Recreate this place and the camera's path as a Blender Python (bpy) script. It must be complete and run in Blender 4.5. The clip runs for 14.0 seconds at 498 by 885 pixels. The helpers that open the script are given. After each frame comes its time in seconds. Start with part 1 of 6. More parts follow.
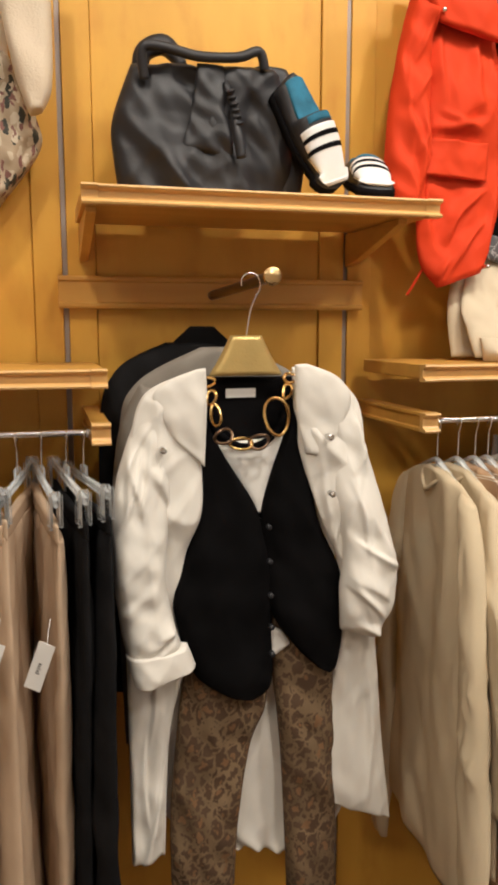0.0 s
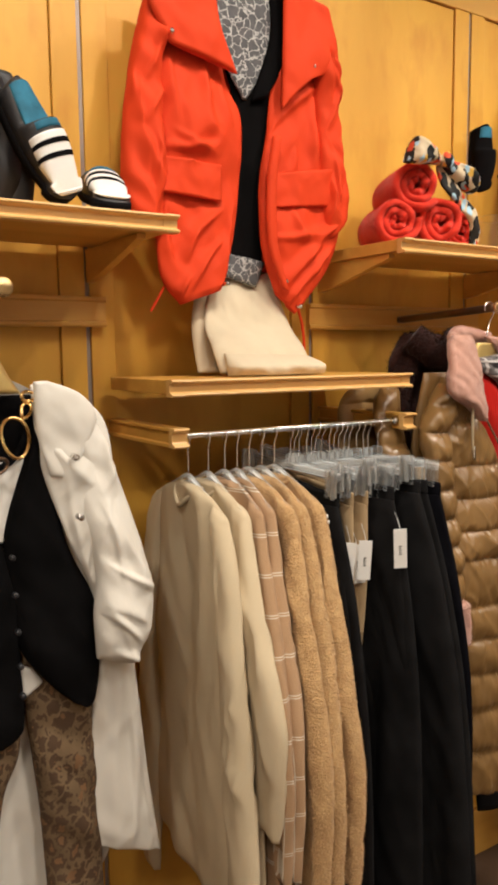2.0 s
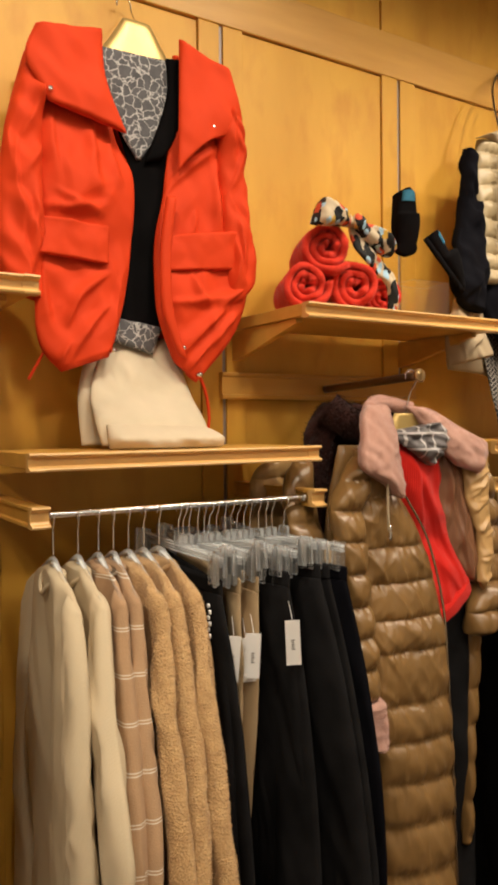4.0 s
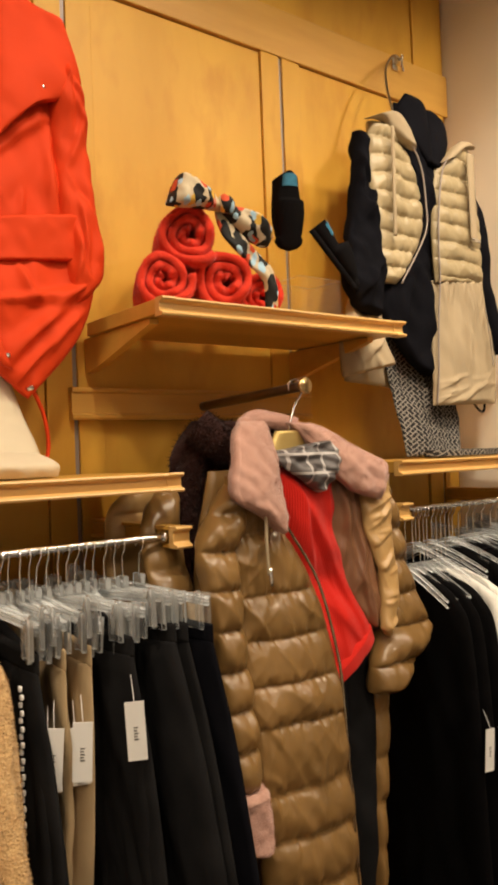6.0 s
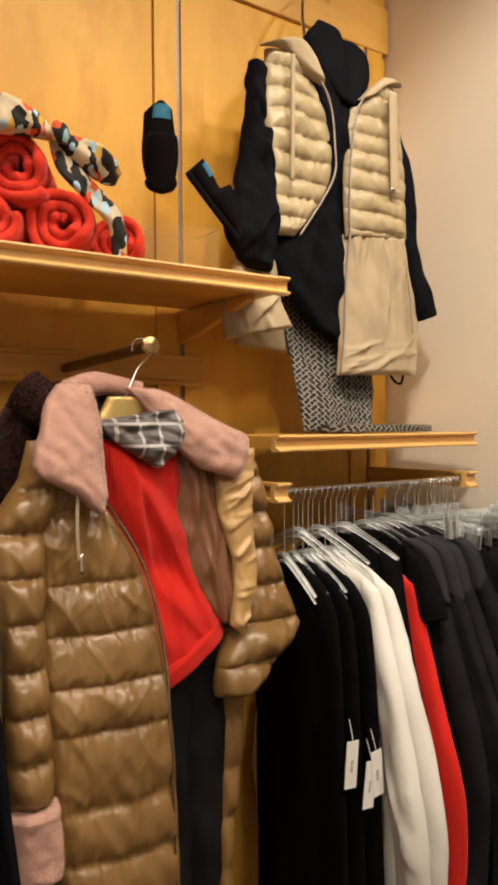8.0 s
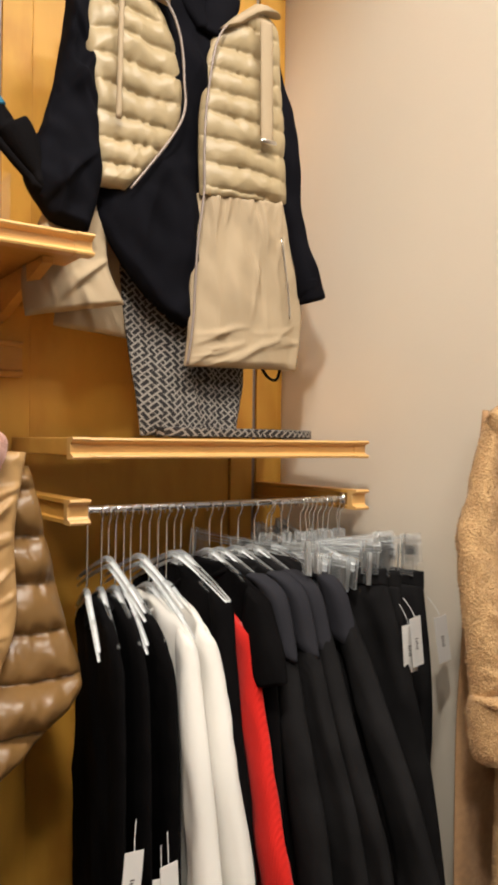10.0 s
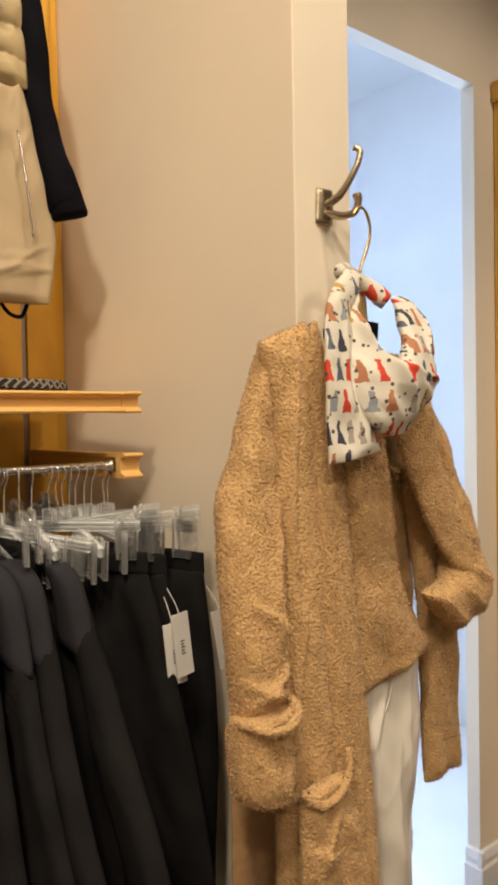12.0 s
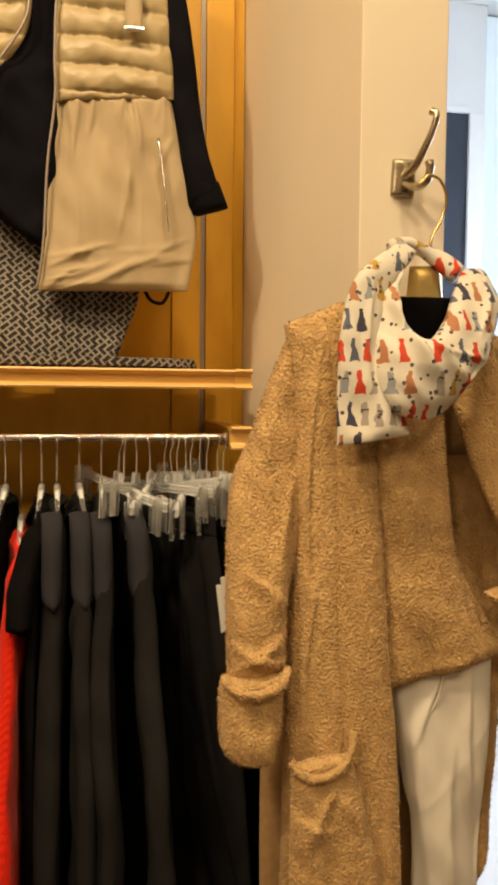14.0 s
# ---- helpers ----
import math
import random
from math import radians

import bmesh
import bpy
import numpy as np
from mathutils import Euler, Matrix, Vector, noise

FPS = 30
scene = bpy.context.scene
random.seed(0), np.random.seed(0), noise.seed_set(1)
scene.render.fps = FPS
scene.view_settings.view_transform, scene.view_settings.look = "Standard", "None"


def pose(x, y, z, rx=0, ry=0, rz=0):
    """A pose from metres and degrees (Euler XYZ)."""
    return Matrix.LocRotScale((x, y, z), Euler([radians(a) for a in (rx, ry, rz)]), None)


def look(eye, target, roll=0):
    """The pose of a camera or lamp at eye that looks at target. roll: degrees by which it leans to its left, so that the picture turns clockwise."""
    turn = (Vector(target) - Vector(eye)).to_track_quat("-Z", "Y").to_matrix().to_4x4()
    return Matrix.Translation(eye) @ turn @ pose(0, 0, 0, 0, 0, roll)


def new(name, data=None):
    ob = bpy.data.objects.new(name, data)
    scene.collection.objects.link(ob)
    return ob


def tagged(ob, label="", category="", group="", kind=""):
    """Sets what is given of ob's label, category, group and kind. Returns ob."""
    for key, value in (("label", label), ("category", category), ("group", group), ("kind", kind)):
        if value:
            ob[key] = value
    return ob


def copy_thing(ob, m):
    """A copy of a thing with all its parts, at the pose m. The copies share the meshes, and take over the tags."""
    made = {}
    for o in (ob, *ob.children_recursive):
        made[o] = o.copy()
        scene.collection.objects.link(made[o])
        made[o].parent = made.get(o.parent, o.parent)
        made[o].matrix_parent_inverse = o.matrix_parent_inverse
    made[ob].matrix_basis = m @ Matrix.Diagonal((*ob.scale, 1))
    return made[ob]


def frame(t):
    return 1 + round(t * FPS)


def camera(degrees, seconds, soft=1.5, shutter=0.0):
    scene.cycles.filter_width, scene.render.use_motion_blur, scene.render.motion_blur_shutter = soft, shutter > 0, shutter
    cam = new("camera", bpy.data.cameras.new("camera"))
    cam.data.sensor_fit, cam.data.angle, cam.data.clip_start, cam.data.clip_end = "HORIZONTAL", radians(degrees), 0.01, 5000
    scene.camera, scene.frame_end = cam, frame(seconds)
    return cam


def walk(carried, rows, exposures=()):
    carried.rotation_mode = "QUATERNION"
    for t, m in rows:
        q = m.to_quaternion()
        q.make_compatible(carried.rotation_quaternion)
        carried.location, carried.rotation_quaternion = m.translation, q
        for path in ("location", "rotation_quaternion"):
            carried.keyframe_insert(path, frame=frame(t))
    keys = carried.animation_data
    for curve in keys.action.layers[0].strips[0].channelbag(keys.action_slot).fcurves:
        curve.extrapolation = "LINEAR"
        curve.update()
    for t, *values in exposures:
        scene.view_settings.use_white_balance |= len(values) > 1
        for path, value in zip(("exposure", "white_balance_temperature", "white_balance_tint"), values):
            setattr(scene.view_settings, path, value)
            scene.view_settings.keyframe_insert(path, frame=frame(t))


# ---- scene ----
# the plan below is drawn in units of this many metres (a wall bay is 24 inches)
UNIT = 0.82
cam = camera(35.9, 14.0, soft=3.5)
PATH = [
    (0, (-0.268, 0.221, 1.539), (0.243, 2.132, 1.246), -0.0),
    (0.5, (-0.256, 0.237, 1.533), (0.409, 2.103, 1.255), 0.4),
    (1, (-0.244, 0.213, 1.525), (0.532, 2.038, 1.268), 0.4),
    (1.5, (-0.242, 0.224, 1.526), (0.697, 1.974, 1.293), -0.1),
    (2, (-0.213, 0.258, 1.513), (0.857, 1.932, 1.284), -0.6),
    (2.5, (-0.112, 0.248, 1.52), (0.979, 1.908, 1.286), 0.7),
    (2.7, (-0.089, 0.248, 1.527), (1.028, 1.892, 1.306), 1.2),
    (4.8, (0.302, 0.252, 1.498), (1.331, 1.967, 1.531), -1.3),
    (5, (0.334, 0.294, 1.5), (1.409, 1.981, 1.523), -1.1),
    (5.5, (0.424, 0.401, 1.493), (1.587, 2.028, 1.505), -1.4),
    (6, (0.511, 0.471, 1.488), (1.717, 2.066, 1.517), -2.2),
    (6.5, (0.644, 0.463, 1.497), (1.786, 2.103, 1.57), -2.2),
    (7, (0.767, 0.424, 1.504), (1.849, 2.104, 1.575), -1.9),
    (7.5, (0.871, 0.401, 1.493), (1.99, 2.059, 1.524), -0.9),
    (8, (0.981, 0.418, 1.477), (2.134, 2.052, 1.433), -0.5),
    (8.2, (1.026, 0.454, 1.466), (2.189, 2.08, 1.405), -0.8),
    (10.5, (1.711, 0.544, 1.434), (2.843, 2.192, 1.444), 1.1),
    (11, (1.818, 0.575, 1.403), (3.008, 2.182, 1.39), 1.1),
    (11.5, (1.942, 0.62, 1.412), (3.19, 2.182, 1.376), 0.4),
    (12, (2.074, 0.64, 1.393), (3.36, 2.17, 1.336), -1.0),
    (12.5, (2.248, 0.604, 1.4), (3.359, 2.263, 1.288), 0.2),
    (13, (2.401, 0.533, 1.408), (3.192, 2.364, 1.267), 1.1),
    (13.5, (2.481, 0.461, 1.404), (3.085, 2.364, 1.281), 0.9),
    (14, (2.548, 0.35, 1.397), (2.943, 2.307, 1.278), 0.5),
]
walk(cam, [(t, look(Vector(eye) * UNIT, Vector(target) * UNIT, roll)) for t, eye, target, roll in PATH],
     [(0.0, 0.22, 5300, 10), (2.5, 0.18, 5500, 10), (5.0, -0.04, 6000, 10), (7.0, 0.04, 6100, 10), (8.0, 0.05, 5700, 10), (10.5, 0.12, 5250, 10), (11.5, 0.03, 5450, 10), (12.5, -0.27, 7000, 10), (13.0, -0.31, 7500, 10), (13.5, -0.24, 8100, 10), (14.0, -0.20, 8000, 10)])

# ---------------------------------------------------------------- light
world = bpy.data.worlds.new("world")
scene.world = world
world.use_nodes = True
sky = world.node_tree.nodes.new("ShaderNodeTexSky")
sky.sky_type, sky.sun_disc, sky.sun_elevation, sky.sun_rotation = "NISHITA", False, radians(35), radians(60)
back = world.node_tree.nodes["Background"]
back.inputs[1].default_value = 0.12
world.node_tree.links.new(sky.outputs[0], back.inputs[0])


def lamp(name, kind, eye, target, energy, colour, size=0.1, spread=120):
    data = bpy.data.lights.new(name, kind)
    data.energy, data.color = energy * UNIT * UNIT, colour
    if kind == "AREA":
        data.shape, data.size, data.spread = "DISK", size * UNIT, radians(spread)
    if kind == "SPOT":
        data.shadow_soft_size, data.spot_size, data.spot_blend = size, radians(spread), 0.6
    ob = new(name, data)
    ob.matrix_basis = look(Vector(eye) * UNIT, Vector(target) * UNIT)
    return ob


WARM = (1.0, 0.80, 0.56)
SPOT = 72
# the last spot is unseen, added to brighten the wall over the doorway
for sx, tx, k in ((-0.75, -0.55, 1.0), (0.35, 0.15, 1.0), (1.15, 0.9, 1.0), (1.95, 1.65, 0.95), (2.45, 2.55, 0.68), (3.05, 3.05, 0.9), (4.35, 4.6, 0.8)):
    lamp("ceiling_spot", "SPOT", (sx, 0.75, 3.45), (tx, 2.0, 1.65), SPOT * k, WARM, 0.06, 92)
lamp("ceiling_spot", "SPOT", (1.35, 0.35, 3.45), (3.0, 1.9, 1.6), 165, WARM, 0.08, 50)
# fill lamps added out of view to lift the room's general brightness
for sx in (-1.5, 1.0, 3.5):
    lamp("room_fill", "AREA", (sx, -1.2, 3.6), (sx, -0.9, 0), 40, WARM, 0.5, 150)
lamp("window_daylight", "AREA", (5.55, 4.35, 1.9), (3.7, 3.2, 1.7), 165, (0.52, 0.69, 1.0), 2.0, 170)

# ---------------------------------------------------------------- materials


def mat(name, colour, rough=0.8, metal=0.0, var=0.12, scale=6.0, fine=200.0, bump=0.15, stretch=(1, 1, 1), second=None, sheen=0.0, coat=0.0):
    m = bpy.data.materials.new(name)
    m.use_nodes = True
    nt = m.node_tree
    b = nt.nodes["Principled BSDF"]
    b.inputs["Roughness"].default_value, b.inputs["Metallic"].default_value = rough, metal
    b.inputs["Sheen Weight"].default_value = sheen * 0.4
    if rough > 0.6 and metal == 0:
        b.inputs["Specular IOR Level"].default_value = 0.2 if max(colour) > 0.05 else 0.04
    b.inputs["Coat Weight"].default_value = coat
    tc = nt.nodes.new("ShaderNodeTexCoord")
    mp = nt.nodes.new("ShaderNodeMapping")
    mp.inputs["Scale"].default_value = stretch
    nt.links.new(tc.outputs["Object"], mp.inputs[0])
    n1 = nt.nodes.new("ShaderNodeTexNoise")
    n1.inputs["Scale"].default_value, n1.inputs["Detail"].default_value = scale, 6
    nt.links.new(mp.outputs[0], n1.inputs[0])
    ramp = nt.nodes.new("ShaderNodeValToRGB")
    lo = [c * (1 - var) for c in colour]
    hi = second or [min(1, c * (1 + var)) for c in colour]
    ramp.color_ramp.elements[0].position, ramp.color_ramp.elements[1].position = 0.3, 0.7
    ramp.color_ramp.elements[0].color, ramp.color_ramp.elements[1].color = (*lo, 1), (*hi, 1)
    nt.links.new(n1.outputs[0], ramp.inputs[0])
    nt.links.new(ramp.outputs[0], b.inputs["Base Color"])
    n2 = nt.nodes.new("ShaderNodeTexNoise")
    n2.inputs["Scale"].default_value, n2.inputs["Detail"].default_value = fine, 3
    nt.links.new(mp.outputs[0], n2.inputs[0])
    bp = nt.nodes.new("ShaderNodeBump")
    bp.inputs["Strength"].default_value, bp.inputs["Distance"].default_value = bump, 0.004
    nt.links.new(n2.outputs[0], bp.inputs["Height"])
    nt.links.new(bp.outputs[0], b.inputs["Normal"])
    return m


def node(m, kind, **inputs):
    n = m.node_tree.nodes.new(kind)
    for k, v in inputs.items():
        n.inputs[k].default_value = v
    return n


def overlay(m, fac, colour):
    """Lays a second colour over the base colour where fac is 1."""
    nt = m.node_tree
    b = nt.nodes["Principled BSDF"]
    old = b.inputs["Base Color"].links[0].from_socket
    mix = nt.nodes.new("ShaderNodeMixRGB")
    nt.links.new(fac, mix.inputs[0])
    nt.links.new(old, mix.inputs[1])
    mix.inputs[2].default_value = (*colour, 1)
    nt.links.new(mix.outputs[0], b.inputs["Base Color"])


def step(m, value, at, below=False):
    nt = m.node_tree
    n = nt.nodes.new("ShaderNodeMath")
    n.operation = "LESS_THAN" if below else "GREATER_THAN"
    nt.links.new(value, n.inputs[0])
    n.inputs[1].default_value = at
    return n.outputs[0]


def coords(m, scale=(1, 1, 1), warp=0.0):
    nt = m.node_tree
    tc = nt.nodes.new("ShaderNodeTexCoord")
    mp = nt.nodes.new("ShaderNodeMapping")
    mp.inputs["Scale"].default_value = scale
    nt.links.new(tc.outputs["Object"], mp.inputs[0])
    return mp.outputs[0]


def voronoi(m, scale, feature="F1", out="Distance", stretch=(1, 1, 1)):
    v = m.node_tree.nodes.new("ShaderNodeTexVoronoi")
    v.feature = feature
    v.inputs["Scale"].default_value = scale
    m.node_tree.links.new(coords(m, stretch), v.inputs["Vector"])
    return v.outputs[out]


def noise_tex(m, scale, stretch=(1, 1, 1), detail=3):
    v = m.node_tree.nodes.new("ShaderNodeTexNoise")
    v.inputs["Scale"].default_value, v.inputs["Detail"].default_value = scale, detail
    m.node_tree.links.new(coords(m, stretch), v.inputs["Vector"])
    return v.outputs[0]


def relief(m, height, strength, distance):
    nt = m.node_tree
    b = nt.nodes["Principled BSDF"]
    bp = nt.nodes.new("ShaderNodeBump")
    bp.inputs["Strength"].default_value, bp.inputs["Distance"].default_value = strength, distance
    nt.links.new(height, bp.inputs["Height"])
    nt.links.new(b.inputs["Normal"].links[0].from_socket, bp.inputs["Normal"])
    nt.links.new(bp.outputs[0], b.inputs["Normal"])


WOOD = mat("maple", (0.64, 0.335, 0.034), 0.46, var=0.10, scale=2.2, fine=60, bump=0.03, stretch=(2.2, 2.2, 0.6), second=(0.72, 0.405, 0.05))
WOOD.node_tree.nodes["Principled BSDF"].inputs["Specular IOR Level"].default_value = 0.32
figure = WOOD.node_tree.nodes.new("ShaderNodeMapRange")
WOOD.node_tree.links.new(noise_tex(WOOD, 6, (1.8, 1.8, 0.8), 5), figure.inputs[0])
figure.inputs[1].default_value, figure.inputs[2].default_value, figure.inputs[4].default_value = 0.52, 0.80, 0.75
overlay(WOOD, figure.outputs[0], (0.50, 0.225, 0.022))
WOODH = mat("maple_along", (0.60, 0.31, 0.045), 0.42, var=0.12, scale=3.0, fine=60, bump=0.05, stretch=(0.5, 3, 4), second=(0.68, 0.38, 0.07))
EDGE = mat("maple_edge", (0.68, 0.41, 0.13), 0.35, var=0.08, scale=4.0, fine=80, bump=0.04, stretch=(0.4, 3, 5))
SLOT = mat("standard_metal", (0.30, 0.25, 0.22), 0.5, 0.3)
PLASTER = mat("cream_paint", (0.82, 0.745, 0.615), 0.75, var=0.03, scale=2, fine=160, bump=0.05)
WHITE = mat("white_paint", (0.80, 0.80, 0.80), 0.6, var=0.03, scale=2, fine=160, bump=0.04)
CEIL = mat("ceiling_paint", (0.62, 0.58, 0.52), 0.85, var=0.03, scale=2)
FLOOR = mat("carpet", (0.12, 0.075, 0.045), 0.95, var=0.2, scale=5, fine=400, bump=0.5)
CHROME = mat("chrome", (0.78, 0.77, 0.75), 0.16, 1.0, var=0.03)
BRASS = mat("brass", (0.62, 0.44, 0.20), 0.25, 1.0, var=0.08, scale=30)
GOLD = mat("gold", (0.80, 0.54, 0.20), 0.22, 1.0, var=0.08, scale=30)
BRONZE = mat("bronze", (0.20, 0.13, 0.08), 0.35, 0.9, var=0.1, scale=30)
NICKEL = mat("antique_nickel", (0.42, 0.36, 0.26), 0.25, 1.0, var=0.15, scale=40)
GILT = mat("gilt_hanger", (0.55, 0.40, 0.14), 0.35, 0.55, var=0.08, scale=20)


def thin_clear(name, colour, rough, share, ior=1.42):
    """Clear moulded plastic: mostly see-through, glossy, with white painted in for bright edge reflections."""
    m = bpy.data.materials.new(name)
    m.use_nodes = True
    nt = m.node_tree
    b = nt.nodes["Principled BSDF"]
    b.inputs["Base Color"].default_value, b.inputs["Roughness"].default_value = (*colour, 1), rough
    b.inputs["Specular IOR Level"].default_value = 1.0
    clear, mix = nt.nodes.new("ShaderNodeBsdfTransparent"), nt.nodes.new("ShaderNodeMixShader")
    edge_white, plus = nt.nodes.new("ShaderNodeFresnel"), nt.nodes.new("ShaderNodeMath")
    edge_white.inputs[0].default_value = ior
    plus.inputs[1].default_value, plus.use_clamp = share, True
    nt.links.new(edge_white.outputs[0], plus.inputs[0])
    nt.links.new(plus.outputs[0], mix.inputs[0])
    nt.links.new(clear.outputs[0], mix.inputs[1])
    nt.links.new(b.outputs[0], mix.inputs[2])
    nt.links.new(mix.outputs[0], nt.nodes["Material Output"].inputs[0])
    return m


CLEAR = thin_clear("clear_plastic", (0.82, 0.85, 0.86), 0.06, 0.09, 1.32)
ACRYL = thin_clear("acrylic", (0.9, 0.9, 0.9), 0.05, 0.012, 1.03)
PAPER = mat("tag_card", (0.78, 0.77, 0.74), 0.6, var=0.03, bump=0.03)
INK = mat("ink", (0.05, 0.05, 0.05), 0.7)

IVORY = mat("ivory_cotton", (0.73, 0.70, 0.635), 0.75, var=0.05, fine=500, bump=0.12, sheen=0.1)
BLACK = mat("black_knit", (0.0045, 0.0042, 0.0045), 0.9, var=0.25, scale=12, fine=420, bump=0.35)
BLACKW = mat("black_wool", (0.0130, 0.0126, 0.0132), 0.85, var=0.3, scale=9, fine=380, bump=0.2)
CHARCOAL = mat("charcoal_yoke", (0.028, 0.028, 0.034), 0.8, var=0.15, fine=400, bump=0.2)
NAVY = mat("navy_jersey", (0.0055, 0.0055, 0.0078), 0.85, var=0.2, scale=10, fine=420, bump=0.25)
GREYJ = mat("grey_wool", (0.22, 0.20, 0.17), 0.85, var=0.12, fine=380, bump=0.3)
WHITEK = mat("white_knit", (0.74, 0.72, 0.67), 0.85, var=0.05, fine=700, bump=0.18)
RED = mat("orange_red_cotton", (0.63, 0.047, 0.004), 0.7, var=0.07, scale=5, fine=480, bump=0.14)
REDK = mat("red_knit", (0.60, 0.016, 0.007), 0.85, var=0.08, scale=6, fine=350, bump=0.3, sheen=0.2)
wv = node(REDK, "ShaderNodeTexWave", Scale=70.0)
REDK.node_tree.links.new(coords(REDK, (1, 1, 0.05)), wv.inputs[0])
relief(REDK, wv.outputs["Fac"], 0.35, 0.003)
FLEECE = mat("red_fleece", (0.66, 0.038, 0.013), 0.95, var=0.12, scale=14, fine=160, bump=0.6, sheen=0.5)
CREAMK = mat("oat_knit", (0.60, 0.50, 0.335), 0.85, var=0.05, scale=8, fine=700, bump=0.15)
wv = node(CREAMK, "ShaderNodeTexWave", Scale=95.0)
CREAMK.node_tree.links.new(coords(CREAMK, (1, 0.3, 0.02)), wv.inputs[0])
relief(CREAMK, wv.outputs["Fac"], 0.07, 0.002)
BEIGE = mat("beige_twill", (0.50, 0.37, 0.25), 0.8, var=0.07, scale=8, fine=420, bump=0.2)
KHAKI = mat("khaki_twill", (0.40, 0.29, 0.16), 0.8, var=0.08, scale=8, fine=420, bump=0.2)
DENIM = mat("ecru_denim", (0.60, 0.52, 0.375), 0.8, var=0.05, scale=9, fine=420, bump=0.25)
CAMEL = mat("camel_boucle", (0.53, 0.335, 0.15), 0.95, var=0.12, scale=45, fine=300, bump=0.3, sheen=0.5, second=(0.60, 0.395, 0.18))
relief(CAMEL, voronoi(CAMEL, 190, "F1"), 0.45, 0.004)
relief(CAMEL, noise_tex(CAMEL, 160, detail=5), 0.4, 0.003)
overlay(CAMEL, step(CAMEL, voronoi(CAMEL, 200, "F1"), 0.15, True), (0.74, 0.56, 0.34))
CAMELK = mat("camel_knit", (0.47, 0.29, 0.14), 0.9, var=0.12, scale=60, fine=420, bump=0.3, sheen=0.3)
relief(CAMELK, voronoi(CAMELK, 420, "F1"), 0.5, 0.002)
PLAID = mat("tan_plaid", (0.42, 0.27, 0.15), 0.9, var=0.08, scale=12, fine=300, bump=0.4, sheen=0.2)
for band, direction, phase in ((3.6, "Z", 0.0), (3.6, "Z", 0.42), (4.4, "Y", 0.0), (4.4, "Y", 0.5)):
    wv = node(PLAID, "ShaderNodeTexWave", Scale=band)
    wv.bands_direction = direction
    wv.inputs["Phase Offset"].default_value = phase
    PLAID.node_tree.links.new(coords(PLAID), wv.inputs[0])
    overlay(PLAID, step(PLAID, wv.outputs["Fac"], 0.9978), (0.66, 0.58, 0.46))
PUFF = mat("bronze_nylon", (0.205, 0.116, 0.037), 0.29, var=0.14, scale=7, fine=90, bump=0.04)
PUFFL = mat("tan_nylon", (0.46, 0.285, 0.11), 0.36, var=0.10, scale=10, fine=110, bump=0.10)
LINING = mat("brown_satin", (0.185, 0.085, 0.042), 0.32, var=0.15, scale=6, fine=140, bump=0.06)
SAND = mat("sand_nylon", (0.385, 0.305, 0.17), 0.42, var=0.06, scale=8, fine=150, bump=0.10)
SANDC = mat("sand_cotton", (0.40, 0.315, 0.20), 0.7, var=0.05, scale=8, fine=350, bump=0.12)
FUR = mat("pink_fur", (0.56, 0.335, 0.265), 0.95, var=0.07, scale=25, fine=330, bump=0.4, sheen=1.0)
MAROON = mat("maroon_fur", (0.028, 0.011, 0.009), 0.95, var=0.3, scale=25, fine=150, bump=0.9, sheen=0.25)
LEATHER = mat("black_leather", (0.018, 0.018, 0.021), 0.52, var=0.2, scale=12, fine=260, bump=0.14)
TEAL = mat("teal_insole", (0.035, 0.15, 0.24), 0.7, var=0.35, scale=20)
WHITEL = mat("white_leather", (0.80, 0.79, 0.77), 0.4, var=0.03)
SUEDE = mat("black_suede", (0.006, 0.0055, 0.006), 0.95, var=0.2, bump=0.3)

LEOPARD = mat("leopard_denim", (0.150, 0.100, 0.052), 0.85, var=0.3, scale=7, fine=400, bump=0.2, second=(0.215, 0.148, 0.082))


def warped(m, scale, stretch=(1, 1, 1), amount=0.02, size=30.0):
    """Object coordinates bent by noise, for shapes that are not round."""
    nt = m.node_tree
    n = nt.nodes.new("ShaderNodeTexNoise")
    n.inputs["Scale"].default_value = size
    base = coords(m, stretch)
    nt.links.new(base, n.inputs["Vector"])
    mul = nt.nodes.new("ShaderNodeVectorMath")
    mul.operation = "MULTIPLY_ADD"
    nt.links.new(n.outputs["Color"], mul.inputs[0])
    mul.inputs[1].default_value = (amount, amount, amount)
    nt.links.new(base, mul.inputs[2])
    return mul.outputs[0]


for feature, scl, lev, below, col in (("DISTANCE_TO_EDGE", 31, 0.10, False, (0.085, 0.052, 0.030)), ("F1", 31, 0.26, True, (0.175, 0.098, 0.046))):
    vn = LEOPARD.node_tree.nodes.new("ShaderNodeTexVoronoi")
    vn.feature = feature
    vn.inputs["Scale"].default_value = scl
    LEOPARD.node_tree.links.new(warped(LEOPARD, 1, (1, 1, 0.8), 0.035, 55), vn.inputs["Vector"])
    overlay(LEOPARD, step(LEOPARD, vn.outputs["Distance"], lev, below), col)
CHAIN = mat("grey_print", (0.10, 0.10, 0.105), 0.8, var=0.2, scale=30)
vn = CHAIN.node_tree.nodes.new("ShaderNodeTexVoronoi")
vn.feature = "DISTANCE_TO_EDGE"
vn.inputs["Scale"].default_value = 34
CHAIN.node_tree.links.new(warped(CHAIN, 1, (1, 1, 1), 0.03, 40), vn.inputs["Vector"])
overlay(CHAIN, step(CHAIN, vn.outputs["Distance"], 0.042, True), (0.42, 0.41, 0.40))
TWEED = mat("black_white_tweed", (0.030, 0.028, 0.028), 0.9, var=0.2, fine=300, bump=0.4)
weave = []
